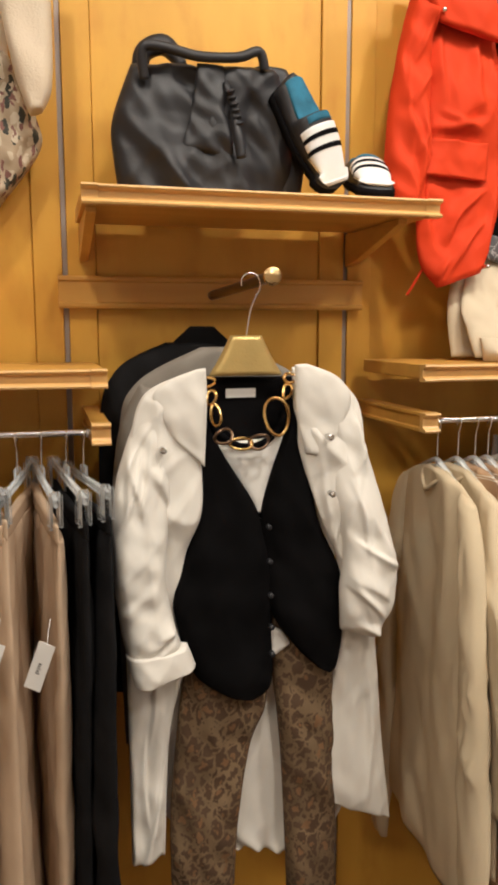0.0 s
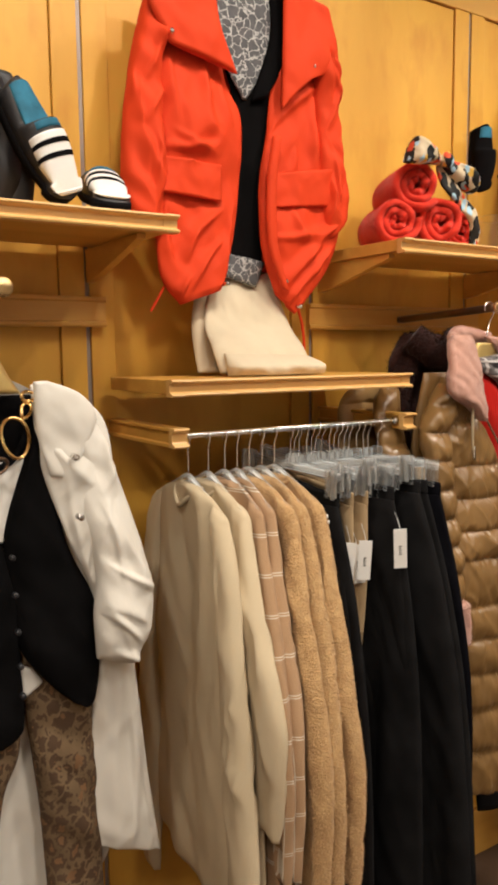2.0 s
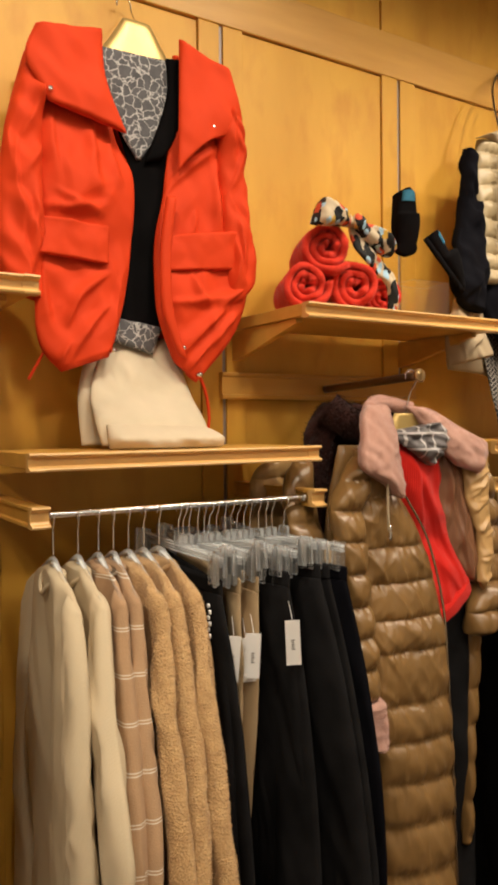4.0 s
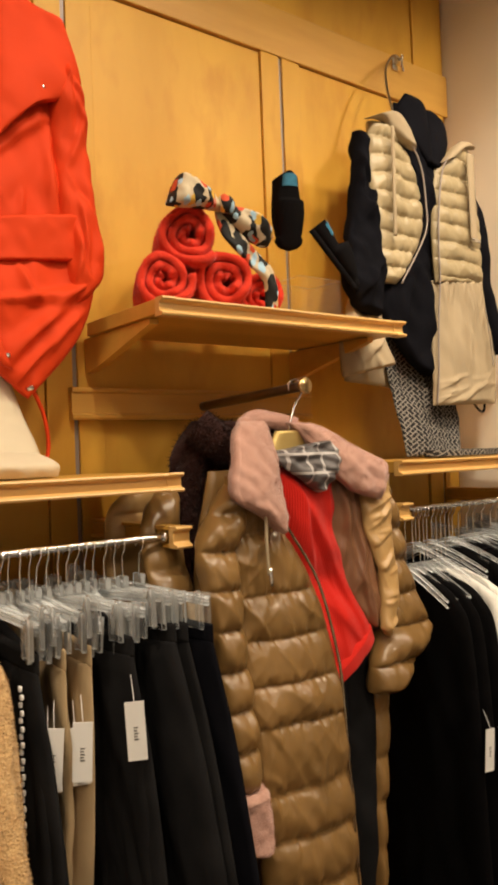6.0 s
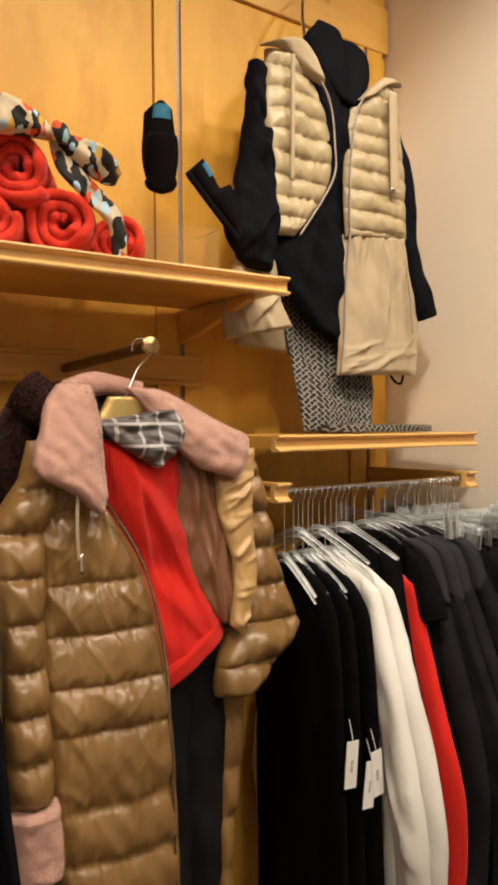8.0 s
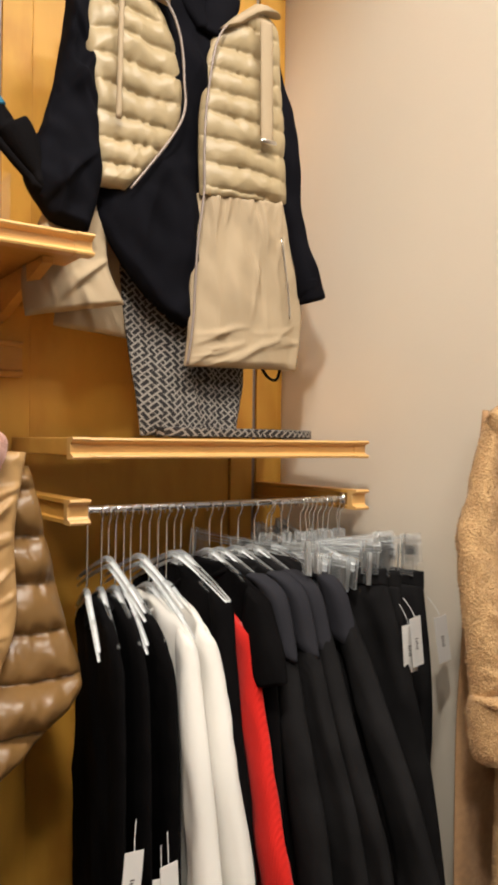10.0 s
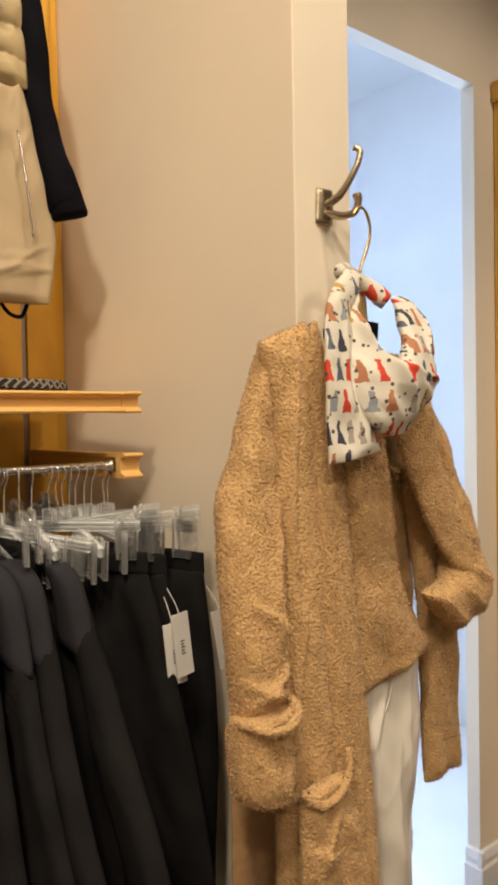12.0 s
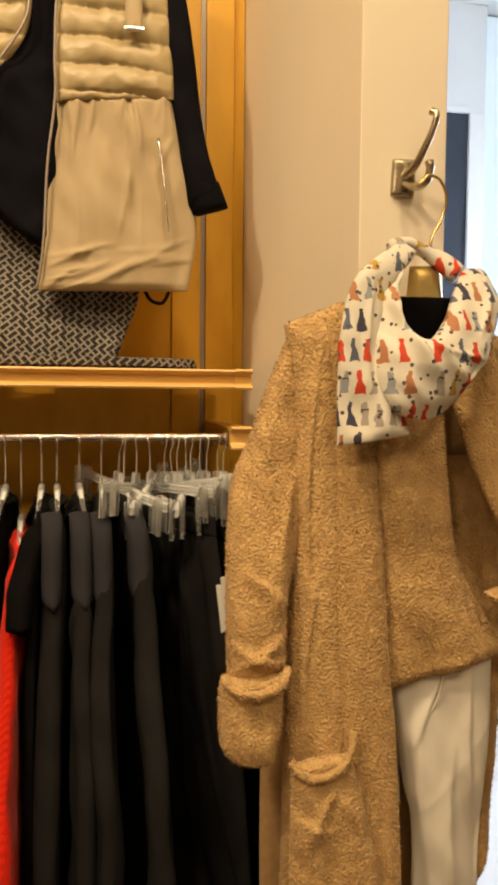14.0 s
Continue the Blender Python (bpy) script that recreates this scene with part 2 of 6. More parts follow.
for turn_z in (0, 90):
    bk = node(TWEED, "ShaderNodeTexBrick", Scale=21.0)
    bk.inputs["Mortar Size"].default_value, bk.inputs["Mortar"].default_value = 0.042, (1, 1, 1, 1)
    bk.inputs["Color1"].default_value = bk.inputs["Color2"].default_value = (0, 0, 0, 1)
    mpv = node(TWEED, "ShaderNodeMapping")
    mpv.inputs["Rotation"].default_value = (radians(90), radians(12), 0)
    mpw = node(TWEED, "ShaderNodeMapping")
    mpw.inputs["Rotation"].default_value = (0, 0, radians(turn_z + 38))
    TWEED.node_tree.links.new(coords(TWEED), mpv.inputs[0])
    TWEED.node_tree.links.new(mpv.outputs[0], mpw.inputs[0])
    TWEED.node_tree.links.new(mpw.outputs[0], bk.inputs["Vector"])
    weave.append((bk, mpw))
block = node(TWEED, "ShaderNodeTexChecker", Scale=43.0)
TWEED.node_tree.links.new(weave[0][1].outputs[0], block.inputs["Vector"])
dash = TWEED.node_tree.nodes.new("ShaderNodeMixRGB")
TWEED.node_tree.links.new(block.outputs["Fac"], dash.inputs[0])
TWEED.node_tree.links.new(weave[0][0].outputs["Fac"], dash.inputs[1])
TWEED.node_tree.links.new(weave[1][0].outputs["Fac"], dash.inputs[2])
overlay(TWEED, dash.outputs[0], (0.24, 0.22, 0.195))
TARTAN = mat("grey_satin_check", (0.10, 0.09, 0.09), 0.45, var=0.3, scale=30)
for direction in ("X", "Z"):
    wv = node(TARTAN, "ShaderNodeTexWave", Scale=7.0)
    wv.bands_direction = direction
    TARTAN.node_tree.links.new(coords(TARTAN), wv.inputs[0])
    overlay(TARTAN, step(TARTAN, wv.outputs["Fac"], 0.955), (0.45, 0.43, 0.42))


def print_mat(name, ground, spots, scale):
    m = mat(name, ground, 0.65, var=0.04, fine=400, bump=0.1)
    for i, (colour, level) in enumerate(spots):
        v = m.node_tree.nodes.new("ShaderNodeTexVoronoi")
        v.inputs["Scale"].default_value = scale * (1 + 0.13 * i)
        mp = m.node_tree.nodes.new("ShaderNodeMapping")
        mp.inputs["Location"].default_value = (0.31 * i, 0.17 * i, 0.23 * i)
        mp.inputs["Scale"].default_value = (1.35, 1.0, 0.58)
        m.node_tree.links.new(warped(m, 1, (1, 1, 1), 0.022, 45), mp.inputs[0])
        m.node_tree.links.new(mp.outputs[0], v.inputs["Vector"])
        overlay(m, step(m, v.outputs["Distance"], level, True), colour)
    return m




def figure_print(name, ground, colours, wide=0.0215, tall=0.047):
    """White cloth with rows of small bell-shaped garments, each in one of the colours."""
    m = mat(name, ground, 0.65, var=0.04, fine=400, bump=0.1)
    nt = m.node_tree

    def calc(op, a, b=None):
        n = nt.nodes.new("ShaderNodeMath")
        n.operation = op
        for i, q in enumerate((a, b)):
            if isinstance(q, (int, float)):
                n.inputs[i].default_value = q
            elif q is not None:
                nt.links.new(q, n.inputs[i])
        return n.outputs[0]

    xyz = nt.nodes.new("ShaderNodeSeparateXYZ")
    nt.links.new(warped(m, 1, (1, 1, 1), 0.016, 48), xyz.inputs[0])
    row = calc("FLOOR", calc("DIVIDE", xyz.outputs[2], tall))
    v = calc("FRACT", calc("DIVIDE", xyz.outputs[2], tall))
    along = calc("ADD", calc("DIVIDE", xyz.outputs[0], wide), calc("MULTIPLY", row, 0.37))
    u, col = calc("FRACT", along), calc("FLOOR", along)
    cell = nt.nodes.new("ShaderNodeCombineXYZ")
    nt.links.new(col, cell.inputs[0]), nt.links.new(row, cell.inputs[1])
    pick = nt.nodes.new("ShaderNodeTexWhiteNoise")
    nt.links.new(cell.outputs[0], pick.inputs["Vector"])
    half = calc("ADD", calc("MULTIPLY", calc("POWER", calc("SUBTRACT", 1.0, v), 1.6), 0.30), 0.10)
    inside = calc("LESS_THAN", calc("ABSOLUTE", calc("SUBTRACT", u, 0.5)), half)
    band = calc("MULTIPLY", calc("GREATER_THAN", v, 0.10), calc("LESS_THAN", v, 0.80))
    body = calc("MULTIPLY", inside, band)
    share = 1.0 / len(colours)
    for i, colour in enumerate(colours):
        if colour is None:
            continue
        here = calc("MULTIPLY", calc("GREATER_THAN", pick.outputs["Value"], i * share), calc("LESS_THAN", pick.outputs["Value"], (i + 1) * share))
        overlay(m, calc("MULTIPLY", body, here), colour)
    waist = calc("LESS_THAN", calc("ABSOLUTE", calc("SUBTRACT", v, 0.56)), 0.025)
    overlay(m, calc("MULTIPLY", calc("MULTIPLY", waist, inside), calc("GREATER_THAN", pick.outputs["Value"], 0.45)), (0.06, 0.05, 0.05))
    dots = nt.nodes.new("ShaderNodeTexVoronoi")
    dots.inputs["Scale"].default_value = 62
    nt.links.new(coords(m), dots.inputs["Vector"])
    overlay(m, step(m, dots.outputs["Distance"], 0.20, True), (0.09, 0.08, 0.08))
    return m


SCARF = figure_print("figure_print", (0.66, 0.63, 0.55), ((0.55, 0.06, 0.03), (0.10, 0.12, 0.17), None, (0.42, 0.19, 0.10), (0.28, 0.31, 0.34), (0.05, 0.05, 0.08), (0.45, 0.29, 0.08), (0.36, 0.33, 0.29)))
BOLD = print_mat("bold_print", (0.60, 0.50, 0.34), [((0.02, 0.02, 0.02), 0.56), ((0.65, 0.10, 0.04), 0.33), ((0.65, 0.40, 0.06), 0.3), ((0.40, 0.60, 0.75), 0.28)], 20)
CAMO = print_mat("muted_print", (0.40, 0.32, 0.22), [((0.05, 0.05, 0.04), 0.4), ((0.55, 0.48, 0.36), 0.35), ((0.20, 0.10, 0.08), 0.3)], 30)
OATF = mat("cream_fleece", (0.66, 0.56, 0.42), 0.9, var=0.05, fine=200, bump=0.5)
DARKB = mat("dark_blue_frame", (0.02, 0.03, 0.05), 0.5)
GLOW = bpy.data.materials.new("daylight_backdrop")
GLOW.use_nodes = True
gb = GLOW.node_tree.nodes["Principled BSDF"]
gb.inputs["Base Color"].default_value = (0.6, 0.75, 0.9, 1)
gb.inputs["Emission Color"].default_value, gb.inputs["Emission Strength"].default_value = (0.62, 0.80, 1.0, 1), 0.6

# ---------------------------------------------------------------- builders
ORIGIN = {}


def thing(name, label, category, at=(0, 0, 0), group=""):
    e = new(name)
    e.empty_display_size = 0.05
    e.matrix_basis = Matrix.Translation(at)
    ORIGIN[e.name] = Vector(at)
    return tagged(e, label, category, group)


def origin_of(ob):
    o = Vector((0, 0, 0))
    while ob is not None:
        o += ORIGIN.get(ob.name, Vector((0, 0, 0)))
        ob = ob.parent
    return o


PILE = {"pink_fur": (520000, 0.0034, 0.0005), "maroon_fur": (60000, 0.012, 0.0012), "camel_boucle": (100000, 0.0042, 0.0012), "camel_knit": (45000, 0.0038, 0.0007), "red_fleece": (60000, 0.0042, 0.0008)}


def part(name, bm, material, parent=None, label="", smooth=True):
    if material.name in PILE:
        per, length, width = PILE[material.name]
        fuzz(bm, min(24000, int(per * sum(f.calc_area() for f in bm.faces))), length, width, len(bm.faces))
    me = bpy.data.meshes.new(name)
    if material.name not in PILE:
        bmesh.ops.recalc_face_normals(bm, faces=bm.faces)
    if parent is not None:
        bmesh.ops.translate(bm, vec=-origin_of(parent), verts=bm.verts)
    bm.to_mesh(me)
    bm.free()
    for p in me.polygons:
        p.use_smooth = smooth
    me.materials.append(material)
    ob = new(name, me)
    ob.parent = parent
    if label:
        ob["label"] = label
    return ob


def structure(name, bm, material, smooth=False, label=""):
    return tagged(part(name, bm, material, smooth=smooth), label, "", "", "structure")


def box(bm, lo, hi, bevel=0.0):
    r = bmesh.ops.create_cube(bm, size=1)
    vs = r["verts"]
    for v in vs:
        v.co = Vector([l + (c + 0.5) * (h - l) for c, l, h in zip(v.co, lo, hi)])
    if bevel:
        es = list({e for v in vs for e in v.link_edges})
        bmesh.ops.bevel(bm, geom=es, offset=bevel, segments=2, profile=0.5, affect="EDGES")
    return vs


def boxed(lo, hi, bevel=0.0):
    bm = bmesh.new()
    box(bm, lo, hi, bevel)
    return bm


def spline(pts, v):
    """Catmull-Rom through the points, v from 0 to 1."""
    n = len(pts) - 1
    f = min(max(v, 0), 1) * n
    i = min(int(f), n - 1)
    f -= i
    p = [Vector(pts[min(max(k, 0), n)]) for k in (i - 1, i, i + 1, i + 2)]
    return 0.5 * (2 * p[1] + (p[2] - p[0]) * f + (2 * p[0] - 5 * p[1] + 4 * p[2] - p[3]) * f * f + (3 * p[1] - p[0] - 3 * p[2] + p[3]) * f ** 3)


def level(values, v):
    if not isinstance(values, (tuple, list)):
        return values
    return spline([(q, 0, 0) for q in values], v)[0]


def fold_height(x, z, lines):
    """Crisp folds: each line (x0, z0, x1, z1, height, width) is a ridge with one steep side that fades at its ends."""
    d = 0.0
    for x0, z0, x1, z1, height, width in lines:
        dx, dz = x1 - x0, z1 - z0
        n = math.hypot(dx, dz)
        f = ((x - x0) * dx + (z - z0) * dz) / (n * n)
        if -0.2 < f < 1.2:
            w = width * (0.7 + 0.7 * max(0, f))
            s = ((x - x0) * dz - (z - z0) * dx) / n + 0.12 * n * (f - 0.5) ** 2
            if abs(s) < 3 * w:
                d += height * math.sin(math.pi * (f + 0.2) / 1.4) * math.exp(-(s / (w if s > 0 else 0.4 * w)) ** 2)
    return d


def loose_folds(seed, n, x0, x1, z0, z1, length, height, width, lo=-35, hi=35):
    """Fold lines strewn over a piece of cloth; angles are counted from the vertical."""
    rnd = random.Random(seed)
    out = []
    for _ in range(n):
        x, z, a, k = rnd.uniform(x0, x1), rnd.uniform(z0, z1), radians(rnd.uniform(lo, hi)), rnd.uniform(0.6, 1.3)
        sx = 1 if rnd.random() < 0.5 else -1
        dx, dz = sx * 0.5 * length * k * math.sin(a), sx * 0.5 * length * k * math.cos(a)
        out.append((x - dx, z - dz, x + dx, z + dz, height * rnd.uniform(0.5, 1.2), width * rnd.uniform(0.7, 1.4)))
    return out


def panel(L, R, y, t, nu=18, nv=44, wr=0.006, ws=(7, 3), folds=(0, 0), quilt=0, seed=0.0, edge=0.12, flat_back=0.6, fold_top=0.15, tuft=0.0, crease=0.0, cs=6.0, lines=(), swing=0.0):
    """A padded sheet of cloth between two edge lines of (x, z), with depth t round the surface y, drape folds and creases."""
    bm = bmesh.new()
    rings = []
    if lines:
        nu, nv = int(nu * 2.2), int(nv * 2.0)
    elif crease:
        nu, nv = int(nu * 1.7), int(nv * 1.5)
    for j in range(nv + 1):
        v = j / nv
        a, b = spline([(*p, 0) for p in L], v), spline([(*p, 0) for p in R], v)
        yc = level(y, v)
        e = min(1, 0.25 + min(v, 1 - v) * 14) ** 0.5
        T = level(t, v) * e
        q = 1.0
        front, rear = [], []
        for i in range(nu + 1):
            u = i / nu
            prof = max(edge, (1 - abs(2 * u - 1) ** 3) ** 0.5)
            x, z = a.x + (b.x - a.x) * u, a.y + (b.y - a.y) * u
            n1 = noise.noise(Vector((x * ws[0] + seed, z * ws[1] + seed * 1.7, seed)))
            n2 = noise.noise(Vector(((x + 0.5 * z) * ws[0] * 2.3 + seed, z * ws[1] * 2.3, seed + 9)))
            d = wr * (n1 * 1.6 + n2 * 0.9)
            if folds[0]:
                d += folds[1] * (fold_top + (1 - fold_top) * v) * math.cos(2 * math.pi * folds[0] * u + 2.5 * n1 + seed)
            if quilt:
                if isinstance(quilt, tuple):
                    zq = z + 0.006 * n1
                    m = max(1, sum(1 for c in quilt[:-1] if c > zq))
                    ph = min(0.999, max(0.001, (quilt[m - 1] - zq) / (quilt[m - 1] - quilt[m])))
                else:
                    ph = ((3.0 - z + 0.010 * n1) / quilt) % 1.0
                q = 0.40 + 0.60 * abs(math.sin(math.pi * ph)) ** 0.45
                near = 1 - min(ph, 1 - ph) * 2
                d += 0.0085 * near ** 2.5 * noise.noise(Vector((x * 85 + seed, z * 9, seed))) + 0.0045 * (0.4 + near) * noise.noise(Vector((x * 38 + 12 * z, z * 13, seed + 4)))
            if crease:
                for w, sl, k in ((1.0, 0.35, 0.0), (0.45, -0.9, 5.0), (0.5, 0.05, 11.0)):
                    c = noise.noise(Vector(((x + sl * z) * cs * (1 + 0.3 * k / 5), (z - 0.3 * sl * x) * cs * 0.42, seed + k)))
                    d += crease * w * (max(0.0, 1 - abs(c) * 3.2) ** 1.6 - 0.3) * (0.5 + 0.5 * max(0.0, 0.5 + 1.4 * n1))
            if lines:
                d += fold_height(x, z, lines)
            if tuft:
                d += tuft * noise.noise(Vector((x * 45, z * 45, seed)))
            ys = yc - swing * u * v
            front.append(bm.verts.new((x, ys - T * prof * q - d * min(1, prof * 1.6), z)))
            rear.append(bm.verts.new((x, ys + T * prof * flat_back * (q if quilt else 1) - d * min(1, prof * 1.6) + 0.0015, z)))
        rings.append(front + rear[::-1])
    n = len(rings[0])
    for r0, r1 in zip(rings, rings[1:]):
        for k in range(n):
            bm.faces.new((r0[k], r0[(k + 1) % n], r1[(k + 1) % n], r1[k]))
    for r in (rings[0], rings[-1]):
        h = n // 2
        for k in range(h - 1):
            bm.faces.new((r[k], r[k + 1], r[n - 2 - k], r[n - 1 - k]))
    return bm


def fuzz(bm, count, length, width, seed=1, droop=0.4):
    """Short fibres that stand out of a pile fabric, joined into the same mesh."""
    rnd = random.Random(seed)
    bm.faces.ensure_lookup_table()
    bmesh.ops.recalc_face_normals(bm, faces=bm.faces)
    faces = [f for f in bm.faces if len(f.verts) == 4]
    acc, total = [], 0.0
    for f in faces:
        total += f.calc_area()
        acc.append(total)
    spots = []
    i = 0
    for q in sorted(rnd.random() * total for _ in range(count)):
        while acc[i] < q:
            i += 1
        c = [v.co for v in faces[i].verts]
        a, b = rnd.random(), rnd.random()
        p = c[0].lerp(c[1], a).lerp(c[3].lerp(c[2], a), b)
        spots.append((p, faces[i].normal.copy()))
    for p, n in spots:
        r = Vector((rnd.uniform(-1, 1), rnd.uniform(-1, 1), rnd.uniform(-1, 1)))
        d = (n + r * 0.9 + Vector((0, 0, -droop))).normalized() * length * rnd.uniform(0.5, 1.2)
        w = d.cross(r).normalized() * width
        bm.faces.new([bm.verts.new(p - w - n * 0.001), bm.verts.new(p + w - n * 0.001), bm.verts.new(p + d)])
    return bm


def tube(pts, radius, seg=10, n=0, flat=1.0, wr=0.0, seed=0.0, cap=True):
    """A round tube along a spline; radius may change along it."""
    bm = bmesh.new()
    n = n or (len(pts) - 1) * 6
    prev, rings, up = None, [], Vector((0, 0, 1))
    for j in range(n + 1):
        v = j / n
        c = spline(pts, v)
        d = (spline(pts, min(1, v + 0.01)) - spline(pts, max(0, v - 0.01))).normalized()
        if prev is None:
            side = d.cross(up if abs(d.z) < 0.9 else Vector((0, 1, 0))).normalized()
        else:
            side = (prev - d * prev.dot(d)).normalized()
        prev = side
        other = d.cross(side)
        r = level(radius, v)
        ring = []
        for k in range(seg):
            an = 2 * math.pi * k / seg
            p = c + side * (r * math.cos(an)) + other * (r * flat * math.sin(an))
            if wr:
                p += (p - c).normalized() * wr * noise.noise(p * 22 + Vector((seed, seed, seed)))
            ring.append(bm.verts.new(p))
        rings.append(ring)
    for r0, r1 in zip(rings, rings[1:]):
        for k in range(seg):
            bm.faces.new((r0[k], r0[(k + 1) % seg], r1[(k + 1) % seg], r1[k]))
    if cap:
        bm.faces.new(rings[0])
        bm.faces.new(rings[-1][::-1])
    return bm


def disc_stack(centre, axis, rows, seg=24):
    """A turned piece: rows of (distance along axis, radius)."""
    bm = bmesh.new()
    q = Vector(axis).normalized().to_track_quat("Z", "Y")
    rings = []
    for h, r in rows:
        rings.append([bm.verts.new(Vector(centre) + q @ Vector((r * math.cos(2 * math.pi * k / seg), r * math.sin(2 * math.pi * k / seg), h))) for k in range(seg)])
    for r0, r1 in zip(rings, rings[1:]):
        for k in range(seg):
            bm.faces.new((r0[k], r0[(k + 1) % seg], r1[(k + 1) % seg], r1[k]))
    bm.faces.new(rings[0][::-1])
    bm.faces.new(rings[-1])
    return bm


def extrude_profile(profile, a, b, axis):
    """A moulding: a closed profile of (p, z) run from a to b along axis 'x' (p is y) or 'y' (p is x)."""
    bm = bmesh.new()
    ends = []
    for c in (a, b):
        ends.append([bm.verts.new((c, p, z) if axis == "x" else (p, c, z)) for p, z in profile])
    n = len(profile)
    for k in range(n):
        bm.faces.new((ends[0][k], ends[0][(k + 1) % n], ends[1][(k + 1) % n], ends[1][k]))
    bm.faces.new(ends[0][::-1])
    bm.faces.new(ends[1])
    return bm

# ---------------------------------------------------------------- the room
FLOORZ = -0.62
WALL, SLOTS = 2.33, (-0.975, -0.202, 0.581, 1.357, 2.095, 2.822)
structure("floor", boxed((-3.1, -3.1, FLOORZ - 0.1), (7.1, 5, FLOORZ)), FLOOR, label="dark brown carpet")
structure("ceiling", boxed((-3, -3, 3.75), (7, 5, 3.85)), CEIL)
structure("wall_west", boxed((-3.1, -3, FLOORZ), (-3, 2.45, 3.75)), PLASTER)
structure("wall_south", boxed((-3.1, -3.1, FLOORZ), (7, -3, 3.75)), PLASTER)
structure("wall_east", boxed((7, -3, FLOORZ), (7.1, 5, 3.75)), PLASTER)

wall = structure("wall_north", boxed((-3, WALL + 0.012, FLOORZ), (2.93, WALL + 0.12, 3.75)), WOOD, label="honey maple panelled shop wall")
for a, b in zip(SLOTS, SLOTS[1:]):
    for lo, hi in ((-0.405, 2.745), (2.905, 3.70)):
        part("panel", boxed((a + 0.08, WALL + 0.003, lo), (b - 0.08, WALL + 0.011, hi), 0.003), WOOD, wall, smooth=False)
for sx in SLOTS:
    for x0, x1 in ((sx - 0.079, sx - 0.007), (sx + 0.007, sx + 0.079)):
        part("stile", boxed((x0, WALL - 0.006, -0.405), (x1, WALL + 0.0115, 2.747), 0.002), WOOD, wall, smooth=False)
    part("stile", boxed((sx - 0.079, WALL - 0.006, 2.903), (sx + 0.079, WALL + 0.0115, 3.70), 0.002), WOOD, wall, smooth=False)
    part("slotted_standard", boxed((sx - 0.0065, WALL + 0.002, -0.405), (sx + 0.0065, WALL + 0.0112, 2.747)), SLOT, wall, "grey metal slotted standard", smooth=False)
part("rail", boxed((-1.2, WALL - 0.009, 2.747), (2.928, WALL + 0.0115, 2.903), 0.004), WOODH, wall, smooth=False)
part("base_rail", boxed((-1.2, WALL - 0.012, FLOORZ), (2.928, WALL + 0.0115, -0.415), 0.004), WOODH, wall, smooth=False)

# return wall, pilaster, doorway and the bright lobby behind it
bm = bmesh.new()
ring = [(2.932, 2.60), (2.932, 2.33), (2.983, 1.590), (3.146, 1.613), (3.180, 2.41), (3.180, 2.60)]
lo = [bm.verts.new((x, y, FLOORZ)) for x, y in ring]
hi = [bm.verts.new((x, y, 3.75)) for x, y in ring]
for k in range(len(ring)):
    bm.faces.new((lo[k], lo[(k + 1) % 6], hi[(k + 1) % 6], hi[k]))
bm.faces.new(lo[::-1]), bm.faces.new(hi)
bmesh.ops.bevel(bm, geom=[e for e in bm.edges if abs(e.verts[0].co.x - e.verts[1].co.x) < 1e-6 and abs(e.verts[0].co.y - e.verts[1].co.y) < 1e-6], offset=0.0015, segments=1, affect="EDGES")
structure("wall_pilaster", bm, PLASTER, label="cream painted pilaster")
structure("wall_header", boxed((3.181, 2.40, 2.70), (4.74, 2.46, 3.75)), PLASTER)
structure("wall_pier", boxed((4.741, 2.402, FLOORZ), (7, 2.46, 3.75)), PLASTER)
PROF = [(2.40, FLOORZ), (2.375, FLOORZ), (2.375, -0.43), (2.384, -0.42), (2.384, -0.40), (2.378, -0.395), (2.388, -0.365), (2.40, -0.36)]
structure("baseboard", extrude_profile(PROF, 4.718, 6.9, "x"), WHITE)
structure("baseboard_return", extrude_profile([(y - 2.40 + 4.74, z) for y, z in PROF], 2.38, 2.46, "y"), WHITE)
cab = thing("wood_panelling", "honey maple wall panelling with a crown beside the doorway", "panelling", (5.5, 2.35, FLOORZ))
part("body", boxed((4.875, 2.33, FLOORZ), (6.4, 2.399, 2.66), 0.004), WOOD, cab, smooth=False)
part("crown", boxed((4.855, 2.30, 2.66), (6.42, 2.399, 2.74), 0.008), WOODH, cab, smooth=False)
# unseen white floor, added so that light bounces up the lobby walls
structure("floor_bounce", boxed((3.06, 2.46, FLOORZ), (6.29, 4.59, FLOORZ + 0.006)), WHITE, label="unseen white lobby floor added to bounce light")
structure("wall_lobby_back", boxed((3.0, 4.6, FLOORZ), (4.55, 4.7, 3.68)), WHITE)
structure("wall_lobby_west", boxed((2.95, 2.601, FLOORZ), (3.05, 4.6, 3.68)), WHITE)
structure("ceiling_lobby", boxed((2.95, 2.461, 3.681), (6.4, 4.7, 3.745)), WHITE)
structure("wall_lobby_east", boxed((6.3, 2.461, FLOORZ), (6.4, 4.7, 3.68)), WHITE)
win = structure("window_1", boxed((4.551, 4.60, FLOORZ), (4.695, 4.68, 3.055), 0.005), DARKB, label="dark blue door leaf beside a tall bright window")
part("header", boxed((4.551, 4.60, 3.056), (4.800, 4.70, 3.68)), WHITE, win, smooth=False)
part("lintel", boxed((4.551, 4.585, 3.056), (4.700, 4.60, 3.09), 0.004), WHITE, win, smooth=False)
part("casing", boxed((4.696, 4.585, FLOORZ), (4.800, 4.70, 3.055), 0.005), WHITE, win, smooth=False)
